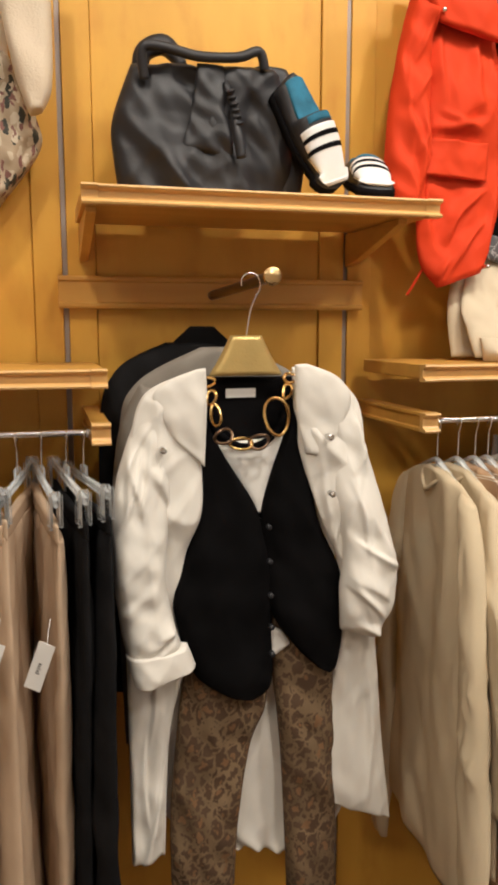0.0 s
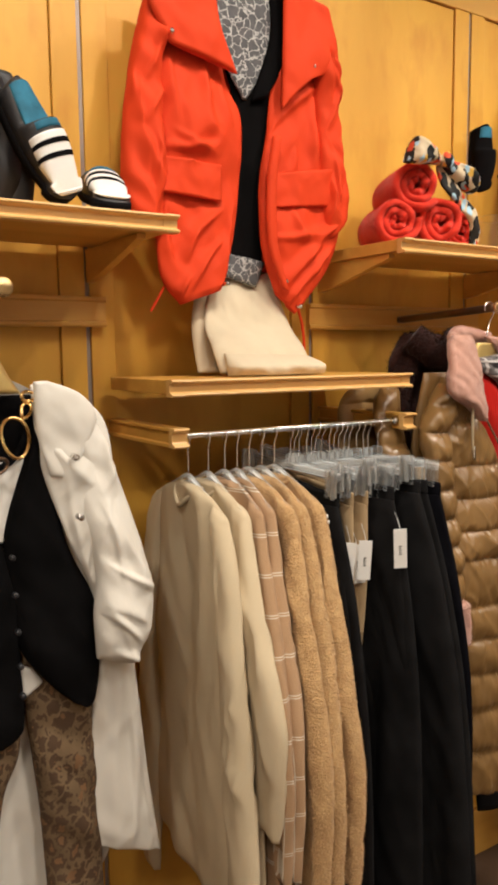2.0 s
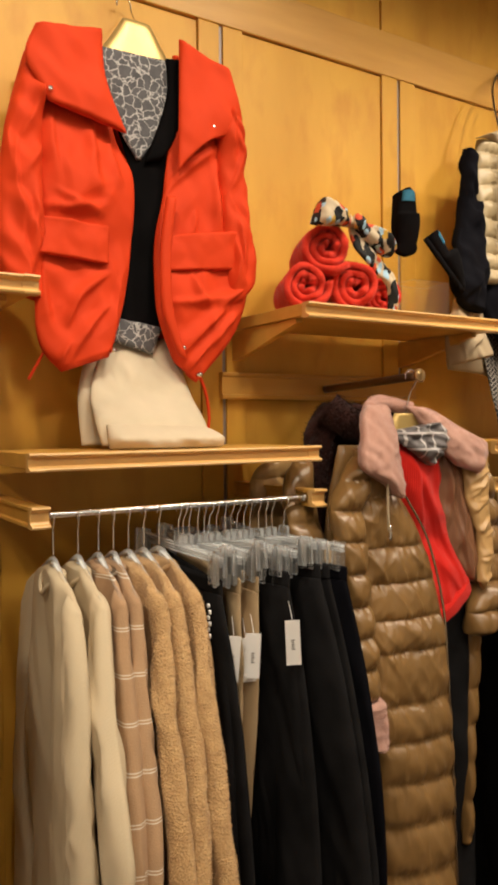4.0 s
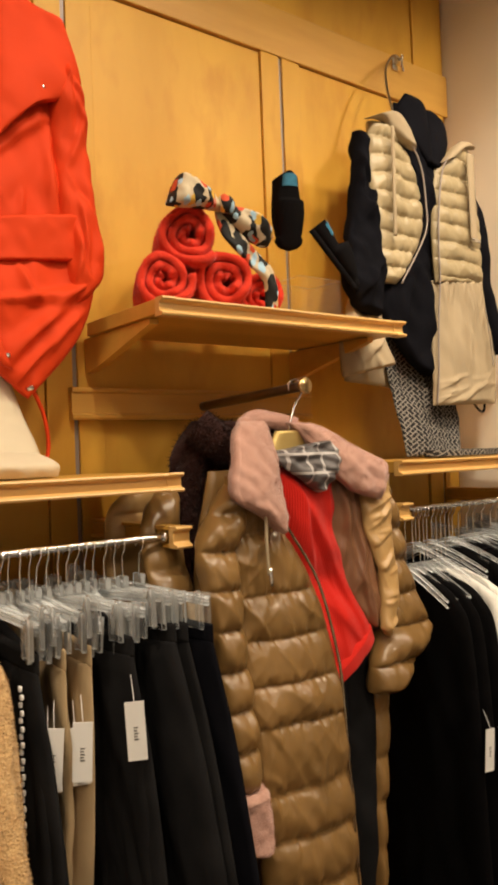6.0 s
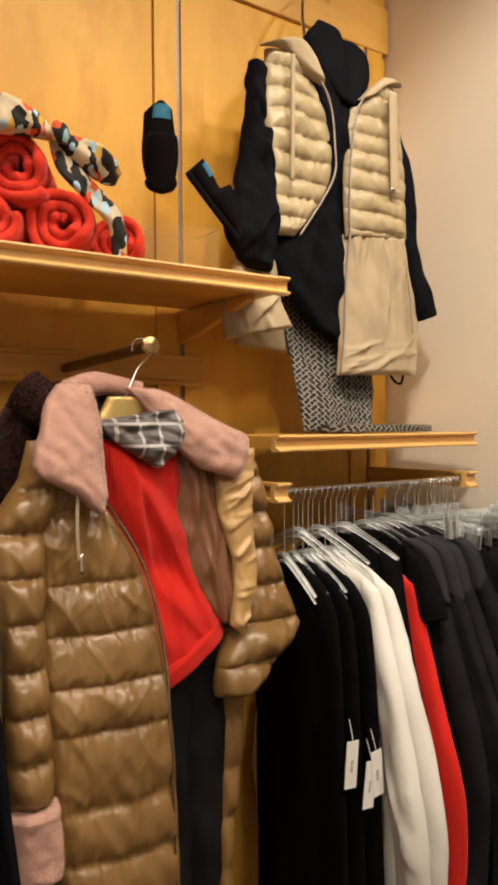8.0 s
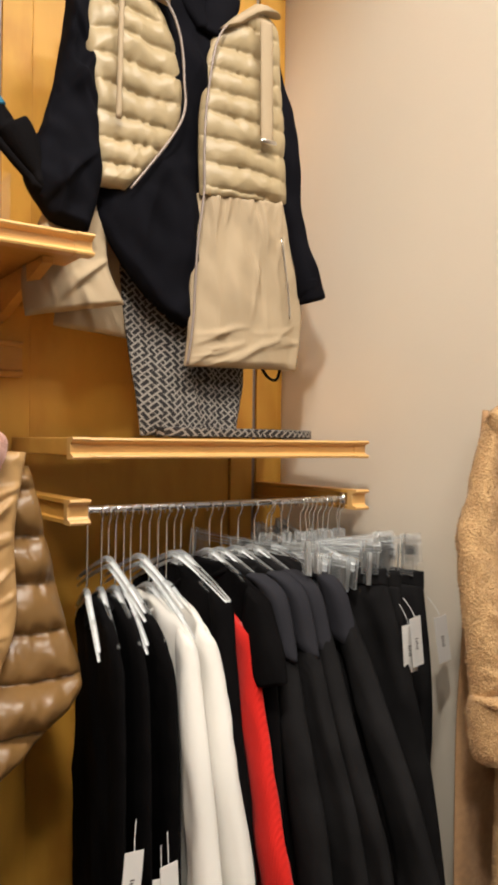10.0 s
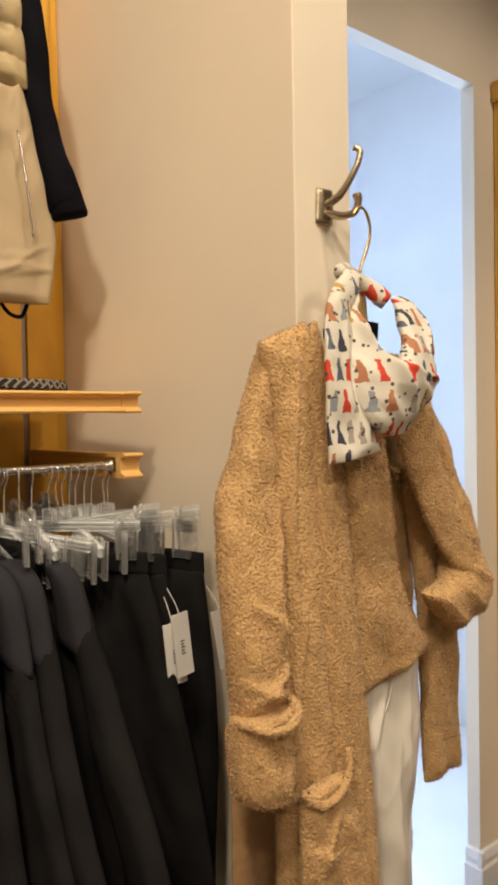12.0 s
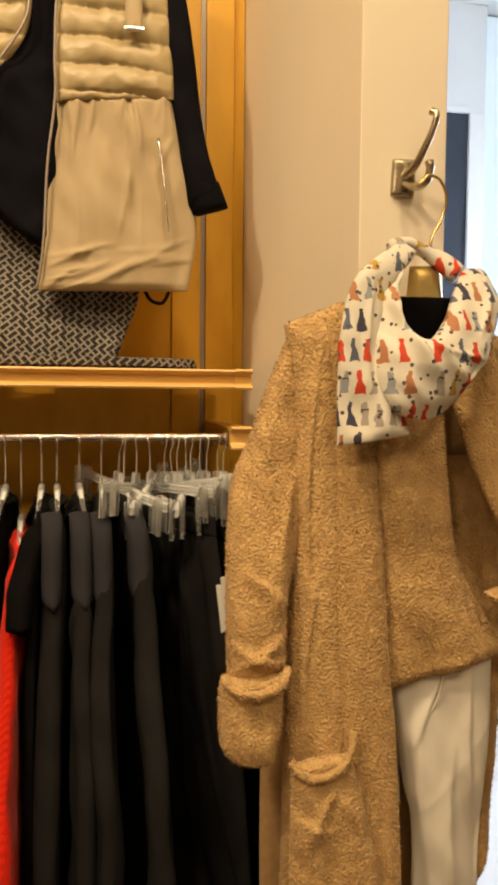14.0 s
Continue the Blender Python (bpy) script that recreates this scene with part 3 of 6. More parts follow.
structure("wall_lobby_pier", boxed((5.040, 4.50, FLOORZ), (5.290, 4.70, 3.68), 0.004), WHITE)
structure("wall_lobby_end", boxed((5.291, 4.60, FLOORZ), (6.3, 4.70, 3.68)), WHITE)
structure("backdrop", boxed((4.801, 4.72, FLOORZ - 0.05), (5.039, 4.74, 3.68)), GLOW)

# ---------------------------------------------------------------- shelves, arms and rails


def fascia(y, z0, z1):
    """Section of the shelf edge: two lips with a hollow between them."""
    h = z1 - z0
    return [(y + 0.03, z0), (y, z0), (y - 0.002, z0 + 0.004), (y, z0 + 0.007), (y + 0.010, z0 + 0.010), (y + 0.013, z0 + h * 0.3), (y + 0.013, z0 + h * 0.7), (y + 0.010, z1 - 0.010), (y, z1 - 0.007), (y - 0.002, z1 - 0.004), (y, z1), (y + 0.03, z1)]


def shelf(x0, x1, ztop, brackets):
    s = thing("shelf", "honey maple wall shelf with a moulded front edge", "shelf", ((x0 + x1) / 2, 2.1, ztop - 0.04), "maple shelves on the wall")
    z0 = ztop - 0.040
    part("board", boxed((x0 + 0.003, 1.936, z0 + 0.006), (x1 - 0.003, 2.285, ztop), 0.002), WOODH, s, smooth=False)
    part("front_edge", extrude_profile(fascia(1.905, z0, ztop), x0 + 0.036, x1 - 0.036, "x"), EDGE, s, smooth=False)
    for a, b in ((x0, x0 + 0.0355), (x1 - 0.0355, x1)):
        part("end_block", extrude_profile(fascia(1.9035, z0 - 0.001, ztop + 0.001), a, b, "x"), EDGE, s, smooth=False)
    if brackets:
        for a in (x0 + 0.012, x1 - 0.075):
            bm = bmesh.new()
            pr = [(WALL - 0.008, z0 + 0.004), (1.98, z0 + 0.004), (1.98, z0 - 0.008), (2.25, z0 - 0.075), (WALL - 0.008, z0 - 0.085)]
            e = [[bm.verts.new((x, y, z)) for y, z in pr] for x in (a, a + 0.022)]
            for k in range(5):
                bm.faces.new((e[0][k], e[0][(k + 1) % 5], e[1][(k + 1) % 5], e[1][k]))
            bm.faces.new(e[0][::-1]), bm.faces.new(e[1])
            part("bracket", bm, WOODH, s, smooth=False)
    return s


def rail_unit(x0, x1):
    """Two moulded arms with a chrome hang rail between them."""
    r = thing("hang_rail", "chrome hang rail between two honey maple arms", "clothes rail", ((x0 + x1) / 2, 2.1, 1.31), "hang rails on the wall")
    for a in (x0, x1 - 0.04):
        full = [(a, 1.288), (a, 1.295), (a + 0.006, 1.298), (a + 0.006, 1.324), (a, 1.327), (a, 1.334), (a + 0.04, 1.334), (a + 0.04, 1.327), (a + 0.034, 1.324), (a + 0.034, 1.298), (a + 0.04, 1.295), (a + 0.04, 1.288)]
        part("arm", extrude_profile(full, 1.93, WALL - 0.007, "y"), WOODH, r, smooth=False)
        part("arm_end", extrude_profile(fascia(1.900, 1.287, 1.335), a - 0.001, a + 0.041, "x"), EDGE, r, smooth=False)
    part("rail", tube([(x0 + 0.03, 1.945, 1.312), ((x0 + x1) / 2, 1.945, 1.312), (x1 - 0.03, 1.945, 1.312)], 0.0075, 14), CHROME, r)
    for a, d in ((x0 + 0.041, 1), (x1 - 0.041, -1)):
        part("rail_socket", disc_stack((a, 1.945, 1.312), (d, 0, 0), ((0, 0.013), (0.008, 0.013), (0.011, 0.009))), CHROME, r)
    return r


shelf(-0.177, 0.652, 1.838, True)
shelf(1.372, 2.157, 1.838, True)
shelf(-0.93, -0.133, 1.452, False)
shelf(0.622, 1.412, 1.452, False)
shelf(2.117, 2.868, 1.452, False)
rail_unit(-0.93, -0.130)
rail_unit(0.625, 1.425)
rail_unit(2.112, 2.865)


def face_out(x0, x1, px, py):
    """Crossbar on the wall with a rod that stands out from it."""
    f = thing("face_out_bar", "honey maple crossbar with a bronze rod and brass end cap", "display bar", ((x0 + x1) / 2, 2.31, 1.63), "face-out bars")
    part("crossbar", extrude_profile([(WALL - 0.007, 1.592), (2.300, 1.592), (2.297, 1.597), (2.297, 1.604), (2.303, 1.608), (2.303, 1.66), (2.297, 1.664), (2.297, 1.671), (2.300, 1.675), (WALL - 0.007, 1.675)], x0, x1, "x"), WOODH, f, smooth=False)
    part("rod", tube([(px - 0.03, 2.302, 1.628), (px - 0.015, (2.3 + py) / 2, 1.638), (px, py + 0.006, 1.650)], 0.0125, 14), BRONZE, f, "dark bronze rod")
    part("end_cap", disc_stack((px, py, 1.650), (0.06, -1, 0.05), ((-0.006, 0.017), (0.0, 0.0205), (0.006, 0.0205), (0.008, 0.018)), 28), BRASS, f, "polished brass cap")
    return f


face_out(-0.221, 0.624, 0.215, 1.835)
face_out(1.335, 2.149, 1.765, 1.895)

# ---------------------------------------------------------------- hangers


def hook_pts(x, y, z, drop=0.085, r=0.016, along="y"):
    """Wire hook over a rail at (x, y, z): bends in the plane across the rail."""
    pts = []
    for a in (-150, -110, -60, -10, 40, 80):
        pts.append((r * math.sin(radians(a + 20)) * 1.0, r * math.cos(radians(a + 20))))
    pts += [(r * 0.6, -r * 1.2), (0.0, -r * 2.2), (0.0, -drop)]
    if along == "y":
        return [(x, y + p, z + q - 0.006) for p, q in pts]
    return [(x + p, y, z + q - 0.006) for p, q in pts]


def trouser_hanger():
    """Clear clip hanger in its own frame: rail at the origin, long side along x."""
    h = thing("clip_hanger", "clear plastic clip hanger on a wire hook", "hanger", group="clear hangers")
    part("hook", tube(hook_pts(0, 0, 0, 0.075, 0.013, "x"), 0.0017, 6), CHROME, h)
    bm = bmesh.new()
    box(bm, (-0.016, -0.006, -0.105), (0.016, 0.006, -0.072), 0.004)
    box(bm, (-0.205, -0.005, -0.114), (0.205, 0.005, -0.106), 0.003)
    box(bm, (-0.205, -0.002, -0.106), (0.205, 0.002, -0.099), 0.001)
    box(bm, (-0.205, -0.005, -0.099), (0.205, 0.005, -0.094), 0.002)
    part("bar", bm, CLEAR, h)
    for x in (-0.180, 0.180):
        for sy, dz in ((-1, 0.0), (1, 0.004)):
            ring = [(-0.019, 0.006), (0.019, 0.006), (0.019, 0.0135), (0.012, 0.0135), (0.010, 0.010), (-0.010, 0.010), (-0.012, 0.0135), (-0.019, 0.0135)]
            bm = bmesh.new()
            ends = [[bm.verts.new((x + a, sy * b, z)) for a, b in ring] for z in (-0.160 + dz, -0.120, -0.090)]
            for e0, e1 in zip(ends, ends[1:]):
                for k in range(8):
                    bm.faces.new((e0[k], e0[(k + 1) % 8], e1[(k + 1) % 8], e1[k]))
            bm.faces.new(ends[0]), bm.faces.new(ends[2][::-1])
            part("clip_jaw", bm, CLEAR, h, smooth=False)
        part("spring", tube([(x - 0.010, -0.0115, -0.112), (x - 0.010, 0.0, -0.088), (x - 0.010, 0.0115, -0.112)], 0.0016, 6, 12), CHROME, h)
    return h


def top_hanger(drop=0.0):
    """Clear shaped hanger in its own frame."""
    h = thing("top_hanger", "clear plastic shirt hanger on a wire hook", "hanger", group="clear hangers")
    part("hook", tube(hook_pts(0, 0, 0, 0.085 + drop, 0.013, "x"), 0.0020, 6), CHROME, h)
    line = ((-0.190, -0.168), (-0.130, -0.142), (-0.060, -0.116), (0, -0.100), (0.060, -0.116), (0.130, -0.142), (0.190, -0.168))
    bm = tube([(x, 0, z - drop) for x, z in line], (0.0035, 0.0045, 0.005, 0.007, 0.005, 0.0045, 0.0035), 8, 28)
    for other in (tube([(x, 0, z - drop - 0.016) for x, z in line], (0.003, 0.004, 0.0045, 0.005, 0.0045, 0.004, 0.003), 8, 28), panel([(-0.012, -0.100 - drop), (-0.012, -0.116 - drop)], [(0.012, -0.100 - drop), (0.012, -0.116 - drop)], 0, 0.003, 6, 4, 0)):
        me = bpy.data.meshes.new("joined")
        other.to_mesh(me)
        other.free()
        bm.from_mesh(me)
        bpy.data.meshes.remove(me)
    for x, z in ((-0.110, -0.140), (0.110, -0.140)):
        box(bm, (x - 0.003, -0.0025, z - drop - 0.009), (x + 0.003, 0.0025, z - drop + 0.009), 0.001)
    part("shoulder_bar", bm, CLEAR, h)
    return h


def flat_hanger(x, y, z0, z1, w0, w1, hook_to, label):
    """Gilt wooden display hanger seen from the front: a broad neck plate that widens downwards."""
    h = thing("display_hanger", label, "hanger", (x, y, z1), "gilt display hangers")
    L = [(x - w0, z1), (x - (w0 + w1) * 0.48, (z0 + z1) / 2), (x - w1, z0)]
    R = [(x + w0, z1), (x + (w0 + w1) * 0.48, (z0 + z1) / 2), (x + w1, z0)]
    part("plate", panel(L, R, y, 0.012, 10, 12, 0), GILT, h)
    hx, hy, hz = hook_to
    top = Vector((x, y, z1 - 0.004))
    part("hook", tube([top, top.lerp(Vector((hx + 0.012, hy, hz)), 0.55), (hx + 0.022, hy, hz - 0.012), (hx + 0.018, hy, hz + 0.012), (hx, hy, hz + 0.020), (hx - 0.018, hy, hz + 0.010), (hx - 0.020, hy, hz - 0.008)], 0.0022, 8, 40), CHROME, h)
    return h


# ---------------------------------------------------------------- garments on the rails
CLIP, TOPH, LONGH = trouser_hanger(), top_hanger(), top_hanger(0.06)
FRONT = -90.0


def tag_on(parent, x, y, z, tilt=0, w=0.034, h=0.104, turn=62):
    bm = boxed((-w / 2, -0.0008, -h), (w / 2, 0.0008, 0))
    z += 0.035
    m = Matrix.Translation((x + 0.045, y, z)) @ Matrix.Rotation(radians(turn), 4, "Z") @ Matrix.Rotation(radians(tilt), 4, "Y")
    bmesh.ops.transform(bm, matrix=m, verts=bm.verts)
    t = part("price_tag", bm, PAPER, parent, "white card price tag", smooth=False)
    bm = bmesh.new()
    for k in range(5):
        box(bm, (-w * 0.12, -0.0014, -h * (0.45 + 0.05 * k)), (w * (0.12 - 0.06 * (k % 2)), -0.0010, -h * (0.43 + 0.05 * k)))
    bmesh.ops.transform(bm, matrix=m, verts=bm.verts)
    part("print", bm, INK, t, "dark bars of print", smooth=False)
    part("cord", tube([(x + 0.045, y, z), (x + 0.035, y + 0.003, z + 0.015), (x + 0.01, y + 0.012, z + 0.035)], 0.0007, 5), WHITEL, parent)


def hung_top(x, yaw, material, label, length=0.62, sleeve=0.55, sh=0.210, t=0.022, category="sweater", yoke=None, seed=1.0, wide=0.06, sleeveless=False, out=0.13, crease=0.005, low=False, short=False):
    """A top on a hanger; its near side spreads by 'out' towards the hem."""
    g = thing(category.replace(" ", "_"), label, category, group="clothes on the rails")
    k = int(seed * 10)
    part("body", panel([(-0.06, -0.118), (-sh + 0.02, -0.172), (-sh - 0.02, -0.32), (-sh - 0.04, -length * 0.7), (-sh - 0.05, -length)], [(0.06, -0.118), (sh - 0.02, -0.172), (sh + 0.25 * out, -0.34), (sh + 0.55 * out, -length * 0.7), (sh + 0.75 * out, -length - 0.03)], (0, 0.0, -0.006), (t * 0.7, t, t), 14, 30, 0.005, (8, 1.8), (2.2, 0.008), seed=seed, crease=crease, cs=5, lines=loose_folds(k, 7, -sh, sh + 0.5 * out, -length * 0.95, -0.25, 0.40, 0.011, 0.014, -4, 14)), material, g)
    if not sleeveless:
        for sgn, nm, o in ((1, 0.0, out), (-1, 3.0, 0.3 * out)):
            L = [(sh - 0.062, -0.148), (sh - 0.050 + 0.45 * o, -0.38), (sh - 0.030 + 0.85 * o, -sleeve * 0.72), (sh - 0.015 + 0.95 * o, -sleeve)]
            R = [(sh + 0.004, -0.174), (sh - 0.050 + 0.45 * o + wide * 1.15, -0.38), (sh - 0.030 + 0.85 * o + wide * 1.45, -sleeve * 0.70), (sh - 0.015 + 0.90 * o + wide * 0.95, -sleeve - 0.01)]
            if short:
                L = [(sh - 0.062, -0.148), (sh - 0.045, -0.26), (sh - 0.02, -0.345)]
                R = [(sh + 0.004, -0.174), (sh + 0.060, -0.24), (sh + 0.085, -0.305)]
            folds = loose_folds(k + 7, 6, sh - 0.02 + 0.3 * o, sh + 0.8 * o + wide, -sleeve * 0.95, -0.28, 0.15, 0.011, 0.012, -55, 25)
            if sgn < 0:
                L, R = [(-p, q) for p, q in R], [(-p, q) for p, q in L]
                folds = ()
            part("sleeve", panel(L, R, (0.0, -0.014, -0.018), (t * 0.9, t * 1.35, t * 1.1), 10, 26, 0.005, (9, 3), (1, 0.004), seed=seed + nm, crease=crease, cs=6, lines=folds), material, g)
            if yoke and sgn > 0:
                part("yoke", panel([(0.115, -0.134), (sh - 0.045, -0.168), (sh - 0.030, -0.262)], [(0.150, -0.130), (sh + 0.014, -0.166), (sh + 0.055, -0.285)], -0.008, t * 1.25, 10, 14, 0.002, seed=seed), yoke, g, "charcoal shoulder panel")
    part("neckband", tube([(-0.075, 0.0, -0.128), (-0.040, -0.020, -0.150), (0, -0.026, -0.172), (0.040, -0.020, -0.150), (0.075, 0.0, -0.128), (0.035, 0.014, -0.126), (-0.035, 0.014, -0.126), (-0.075, 0.0, -0.128)], 0.006, 8, 40), material, g)
    swing = 1.8 * math.sin(seed * 5.1)
    g.matrix_basis = pose(x, 1.945, 1.312 - (0.06 if low else 0), 0, 0, FRONT + yaw + swing)
    copy_thing(LONGH if low else TOPH, pose(x, 1.945, 1.312, 0, 0, FRONT + yaw + swing))
    return g


def hung_trousers(x, yaw, material, label, length=1.08, seed=1.0, tags=(), w=0.215, chain=False, flare=0.0):
    g = thing("trousers", label, "trousers", group="trousers on the rails")
    part("waistband", panel([(-w, -0.148), (-w - 0.002, -0.185)], [(w, -0.148), (w + 0.002, -0.185)], 0, 0.011, 20, 8, 0.003, seed=seed), material, g)
    for a, b, nm in ((-w, 0.012, 0), (-0.012, w, 5)):
        L = [(a, -0.182), (a - (0.012 if a < -0.1 else -0.004), -0.45), (a + (0.02 if a < -0.1 else 0.012), -0.8), (a + 0.03, -length)]
        f = flare if b > 0.1 else flare * 0.4
        R = [(b, -0.182), (b + (0.012 if b > 0.1 else -0.004) + f * 0.35, -0.45), (b - 0.02 + f * 0.8, -0.8), (b - 0.03 + f, -length)]
        part("leg", panel(L, R, (0, -0.004, 0), (0.014, 0.026, 0.024), 14, 36, 0.008, (9, 1.6), (1.5, 0.008), seed=seed + nm, lines=[((a + b) / 2, -0.19, (a + b) / 2 + 0.3 * f, -0.19 - 0.4 * length, 0.010, 0.010), ((a + b) / 2 + 0.3 * f, -0.5 * length, (a + b) / 2 + 0.7 * f, -0.95 * length, 0.010, 0.012)]), material, g)
    if chain:
        bm = bmesh.new()
        for k in range(46):
            z = -0.20 - 0.0135 * k
            box(bm, (w - 0.018 + 0.006 * (k % 2), -0.030, z - 0.010), (w - 0.010 + 0.006 * (k % 2), -0.024, z), 0.002)
        part("chain_stitch", bm, WHITEL, g, "pale chain stitching")
    for tx, tz, ang in tags:
        tag_on(g, tx + 0.42 * flare, -0.034, tz, ang + 3 * math.sin(seed), turn=62 if x < 2 else 72 + 10 * math.sin(seed))
    lean, swing = 3.0 * math.sin(seed * 3.7), 6.0 * math.sin(seed * 7.3)
    hang = pose(x, 1.945, 1.312, 0, 0, FRONT + yaw + swing)
    g.matrix_basis = hang @ pose(0, 0, 0, 0, lean, 0)
    copy_thing(CLIP, hang @ pose(0, 0, 0, 0, lean, 0))
    return g


# left rail
for i, (x, yaw, m) in enumerate([(-0.50, 3, BEIGE), (-0.44, -3, BEIGE), (-0.385, 4, BEIGE), (-0.33, -2, BEIGE), (-0.278, 4, BEIGE), (-0.225, 8, BLACKW), (-0.188, 14, BLACKW)]):
    hung_trousers(x, yaw, m, ("pale beige twill trousers" if m is BEIGE else "black tailored trousers") + " clipped to a clear hanger", 1.45, seed=i * 3.1, tags=[(0.225, -0.40, 20)] if i in (2, 4) else ())
# middle rail
hung_top(0.684, -4, CREAMK, "oat cream knitted sweater with a split neck on a clear hanger", 1.14, 1.30, 0.215, 0.024, seed=2, wide=0.075, out=0.10)
hung_top(0.742, -7, CREAMK, "oat cream knitted sweater on a clear hanger", 1.02, 0.86, 0.21, 0.024, seed=6.3, wide=0.085, out=0.13)
for i, (x, yaw) in enumerate([(0.791, -6), (0.828, -6)]):
    hung_top(x, yaw, PLAID, "tan knitted cardigan with white check lines", 1.25, 1.0, 0.205, 0.019, seed=11 + i * 2.3, category="cardigan", wide=0.06, out=0.14)
for i, (x, yaw) in enumerate([(0.866, -4), (0.906, -3), (0.946, -3)]):
    hung_top(x, yaw, CAMEL, "camel boucle cardigan on a clear hanger", 1.22, 1.07, 0.21, 0.021, seed=21 + i * 1.9, category="cardigan", wide=0.06, out=0.15)
hung_trousers(1.000, -3, BLACKW, "black trousers with a pale chain-stitched side seam", 1.45, seed=33, w=0.20, chain=True, flare=0.20)
hung_trousers(1.030, -2, BLACKW, "black tailored trousers on a clear clip hanger", 1.45, seed=36, w=0.195, flare=0.20)
for i, (x, yaw) in enumerate([(1.072, 0), (1.108, 1)]):
    hung_trousers(x, yaw, KHAKI, "khaki twill trousers with white price tags", 0.78, seed=41 + i * 2, tags=[(0.195, -0.30, 4), (0.16, -0.32, -3)], w=0.20)
for i, (x, yaw) in enumerate([(1.150, 2), (1.190, 4), (1.232, 5), (1.275, 8), (1.318, 12)]):
    hung_trousers(x, yaw, NAVY if i == 4 else BLACKW, ("navy" if i == 4 else "black") + " tailored trousers on a clear clip hanger", 1.45, seed=51 + i * 2.2, flare=0.16 + 0.012 * i, tags=[(0.165, -0.27, -4)] if i == 1 else ())
# right rail
for i, (x, yaw) in enumerate([(2.195, -14), (2.225, -9), (2.258, -5)]):
    dress = hung_top(x, yaw, BLACK, "black sleeveless knitted dress on a clear hanger", 1.5, 0.5, 0.215, 0.022, seed=61 + i * 2.7, category="dress", sleeveless=True, out=0.15, low=True)
    for k in range(i):
        tag_on(dress, 0.235 + 0.01 * i, -0.035 - 0.012 * k, -0.48 - 0.03 * i - 0.02 * k, 14 - 9 * i + 12 * k, turn=100)
for i, (x, yaw) in enumerate([(2.300, -4), (2.340, -2)]):
    hung_top(x, yaw, WHITEK, "white knitted sweater on a clear hanger", 1.02, 0.98, seed=71 + i * 2.7, low=True, wide=0.075)
hung_top(2.374, 0, BLACK, "black knitted sweater on a clear hanger", 1.0, 0.95, 0.190, seed=77, out=0.07)
hung_top(2.404, 1, REDK, "red knitted sweater on a clear hanger", 1.0, 0.95, 0.210, seed=79, t=0.016, low=True, out=0.12)
hung_top(2.444, 2, BLACK, "black short-sleeved knitted top on a clear hanger", 1.0, 0.95, 0.215, seed=81, short=True, out=0.14)
for i, (x, yaw) in enumerate([(2.474, 3), (2.518, 4), (2.562, 5), (2.608, 7)]):
    hung_top(x, yaw, BLACKW, "black jacket with charcoal shoulder panels", 1.1, 0.98, seed=85 + i * 1.7, t=0.018, category="jacket", yoke=CHARCOAL, out=0.13 + 0.035 * i)
hung_trousers(2.690, 18, BLACKW, "black tailored trousers on a clear clip hanger", 1.45, seed=93, flare=0.16)
for i, (x, yaw) in enumerate([(2.745, 10), (2.780, 12), (2.815, 14)]):
    hung_trousers(x, yaw, BLACKW, "black tailored trousers with white price tags", 1.45, seed=95 + i * 2.1, w=0.220, flare=0.06, tags=[(0.205, -0.27, -8)])
for x, yaw in ((2.165, -16), (2.210, -4), (2.243, -12), (2.280, -2), (2.320, -7), (2.358, 3)):
    copy_thing(LONGH if yaw < -5 else TOPH, pose(x, 1.945, 1.312, 0, 0, FRONT + yaw))
for x, yaw, lean in ((1.015, 9, 5), (1.052, -8, -4), (1.09, 12, 7), (1.13, -6, -6), (1.17, 14, 3), (1.255, -4, -5), (1.21, -11, 8), (2.60, 24, 5), (2.635, -18, -7), (2.66, -14, 6), (2.70, 30, -9), (2.715, 22, -5), (2.735, -12, 8), (2.765, -5, 4), (2.80, 24, -6)):
    copy_thing(CLIP, pose(x, 1.945, 1.312, 0, 0, FRONT + yaw) @ pose(0, 0, 0, 0, lean, 0))
for o in (CLIP, TOPH, LONGH):
    o.matrix_basis = pose({"clip_hanger": -0.6}.get(o.name, -0.64 if o is TOPH else -0.67), 1.945, 1.312, 0, 0, FRONT)

# ---------------------------------------------------------------- outfit on the first bar
y0 = 1.885
flat_hanger(0.170, y0, 1.435, 1.524, 0.036, 0.085, (0.180, y0, 1.640), "gilt display hanger on the bronze rod")
j = thing("hooded_jacket", "ivory cotton hooded jacket hanging open on a gilt hanger", "jacket", (0.2, y0, 1.44))
part("front_panel", panel([(0.053, 1.448), (-0.065, 1.395), (-0.098, 1.251), (-0.112, 1.075), (-0.110, 0.759), (-0.108, 0.481), (-0.108, 0.290)], [(0.066, 1.446), (0.060, 1.294), (0.060, 1.141), (0.020, 1.013), (0.019, 0.770), (-0.016, 0.594), (-0.030, 0.295)], (y0 - 0.01, y0 - 0.03, y0, y0), 0.018, 18, 60, 0.005, (9, 4), (1.5, 0.006), seed=1, lines=loose_folds(25, 7, -0.10, 0.02, 0.35, 1.2, 0.30, 0.010, 0.012, -12, 12), crease=0.013), IVORY, j)
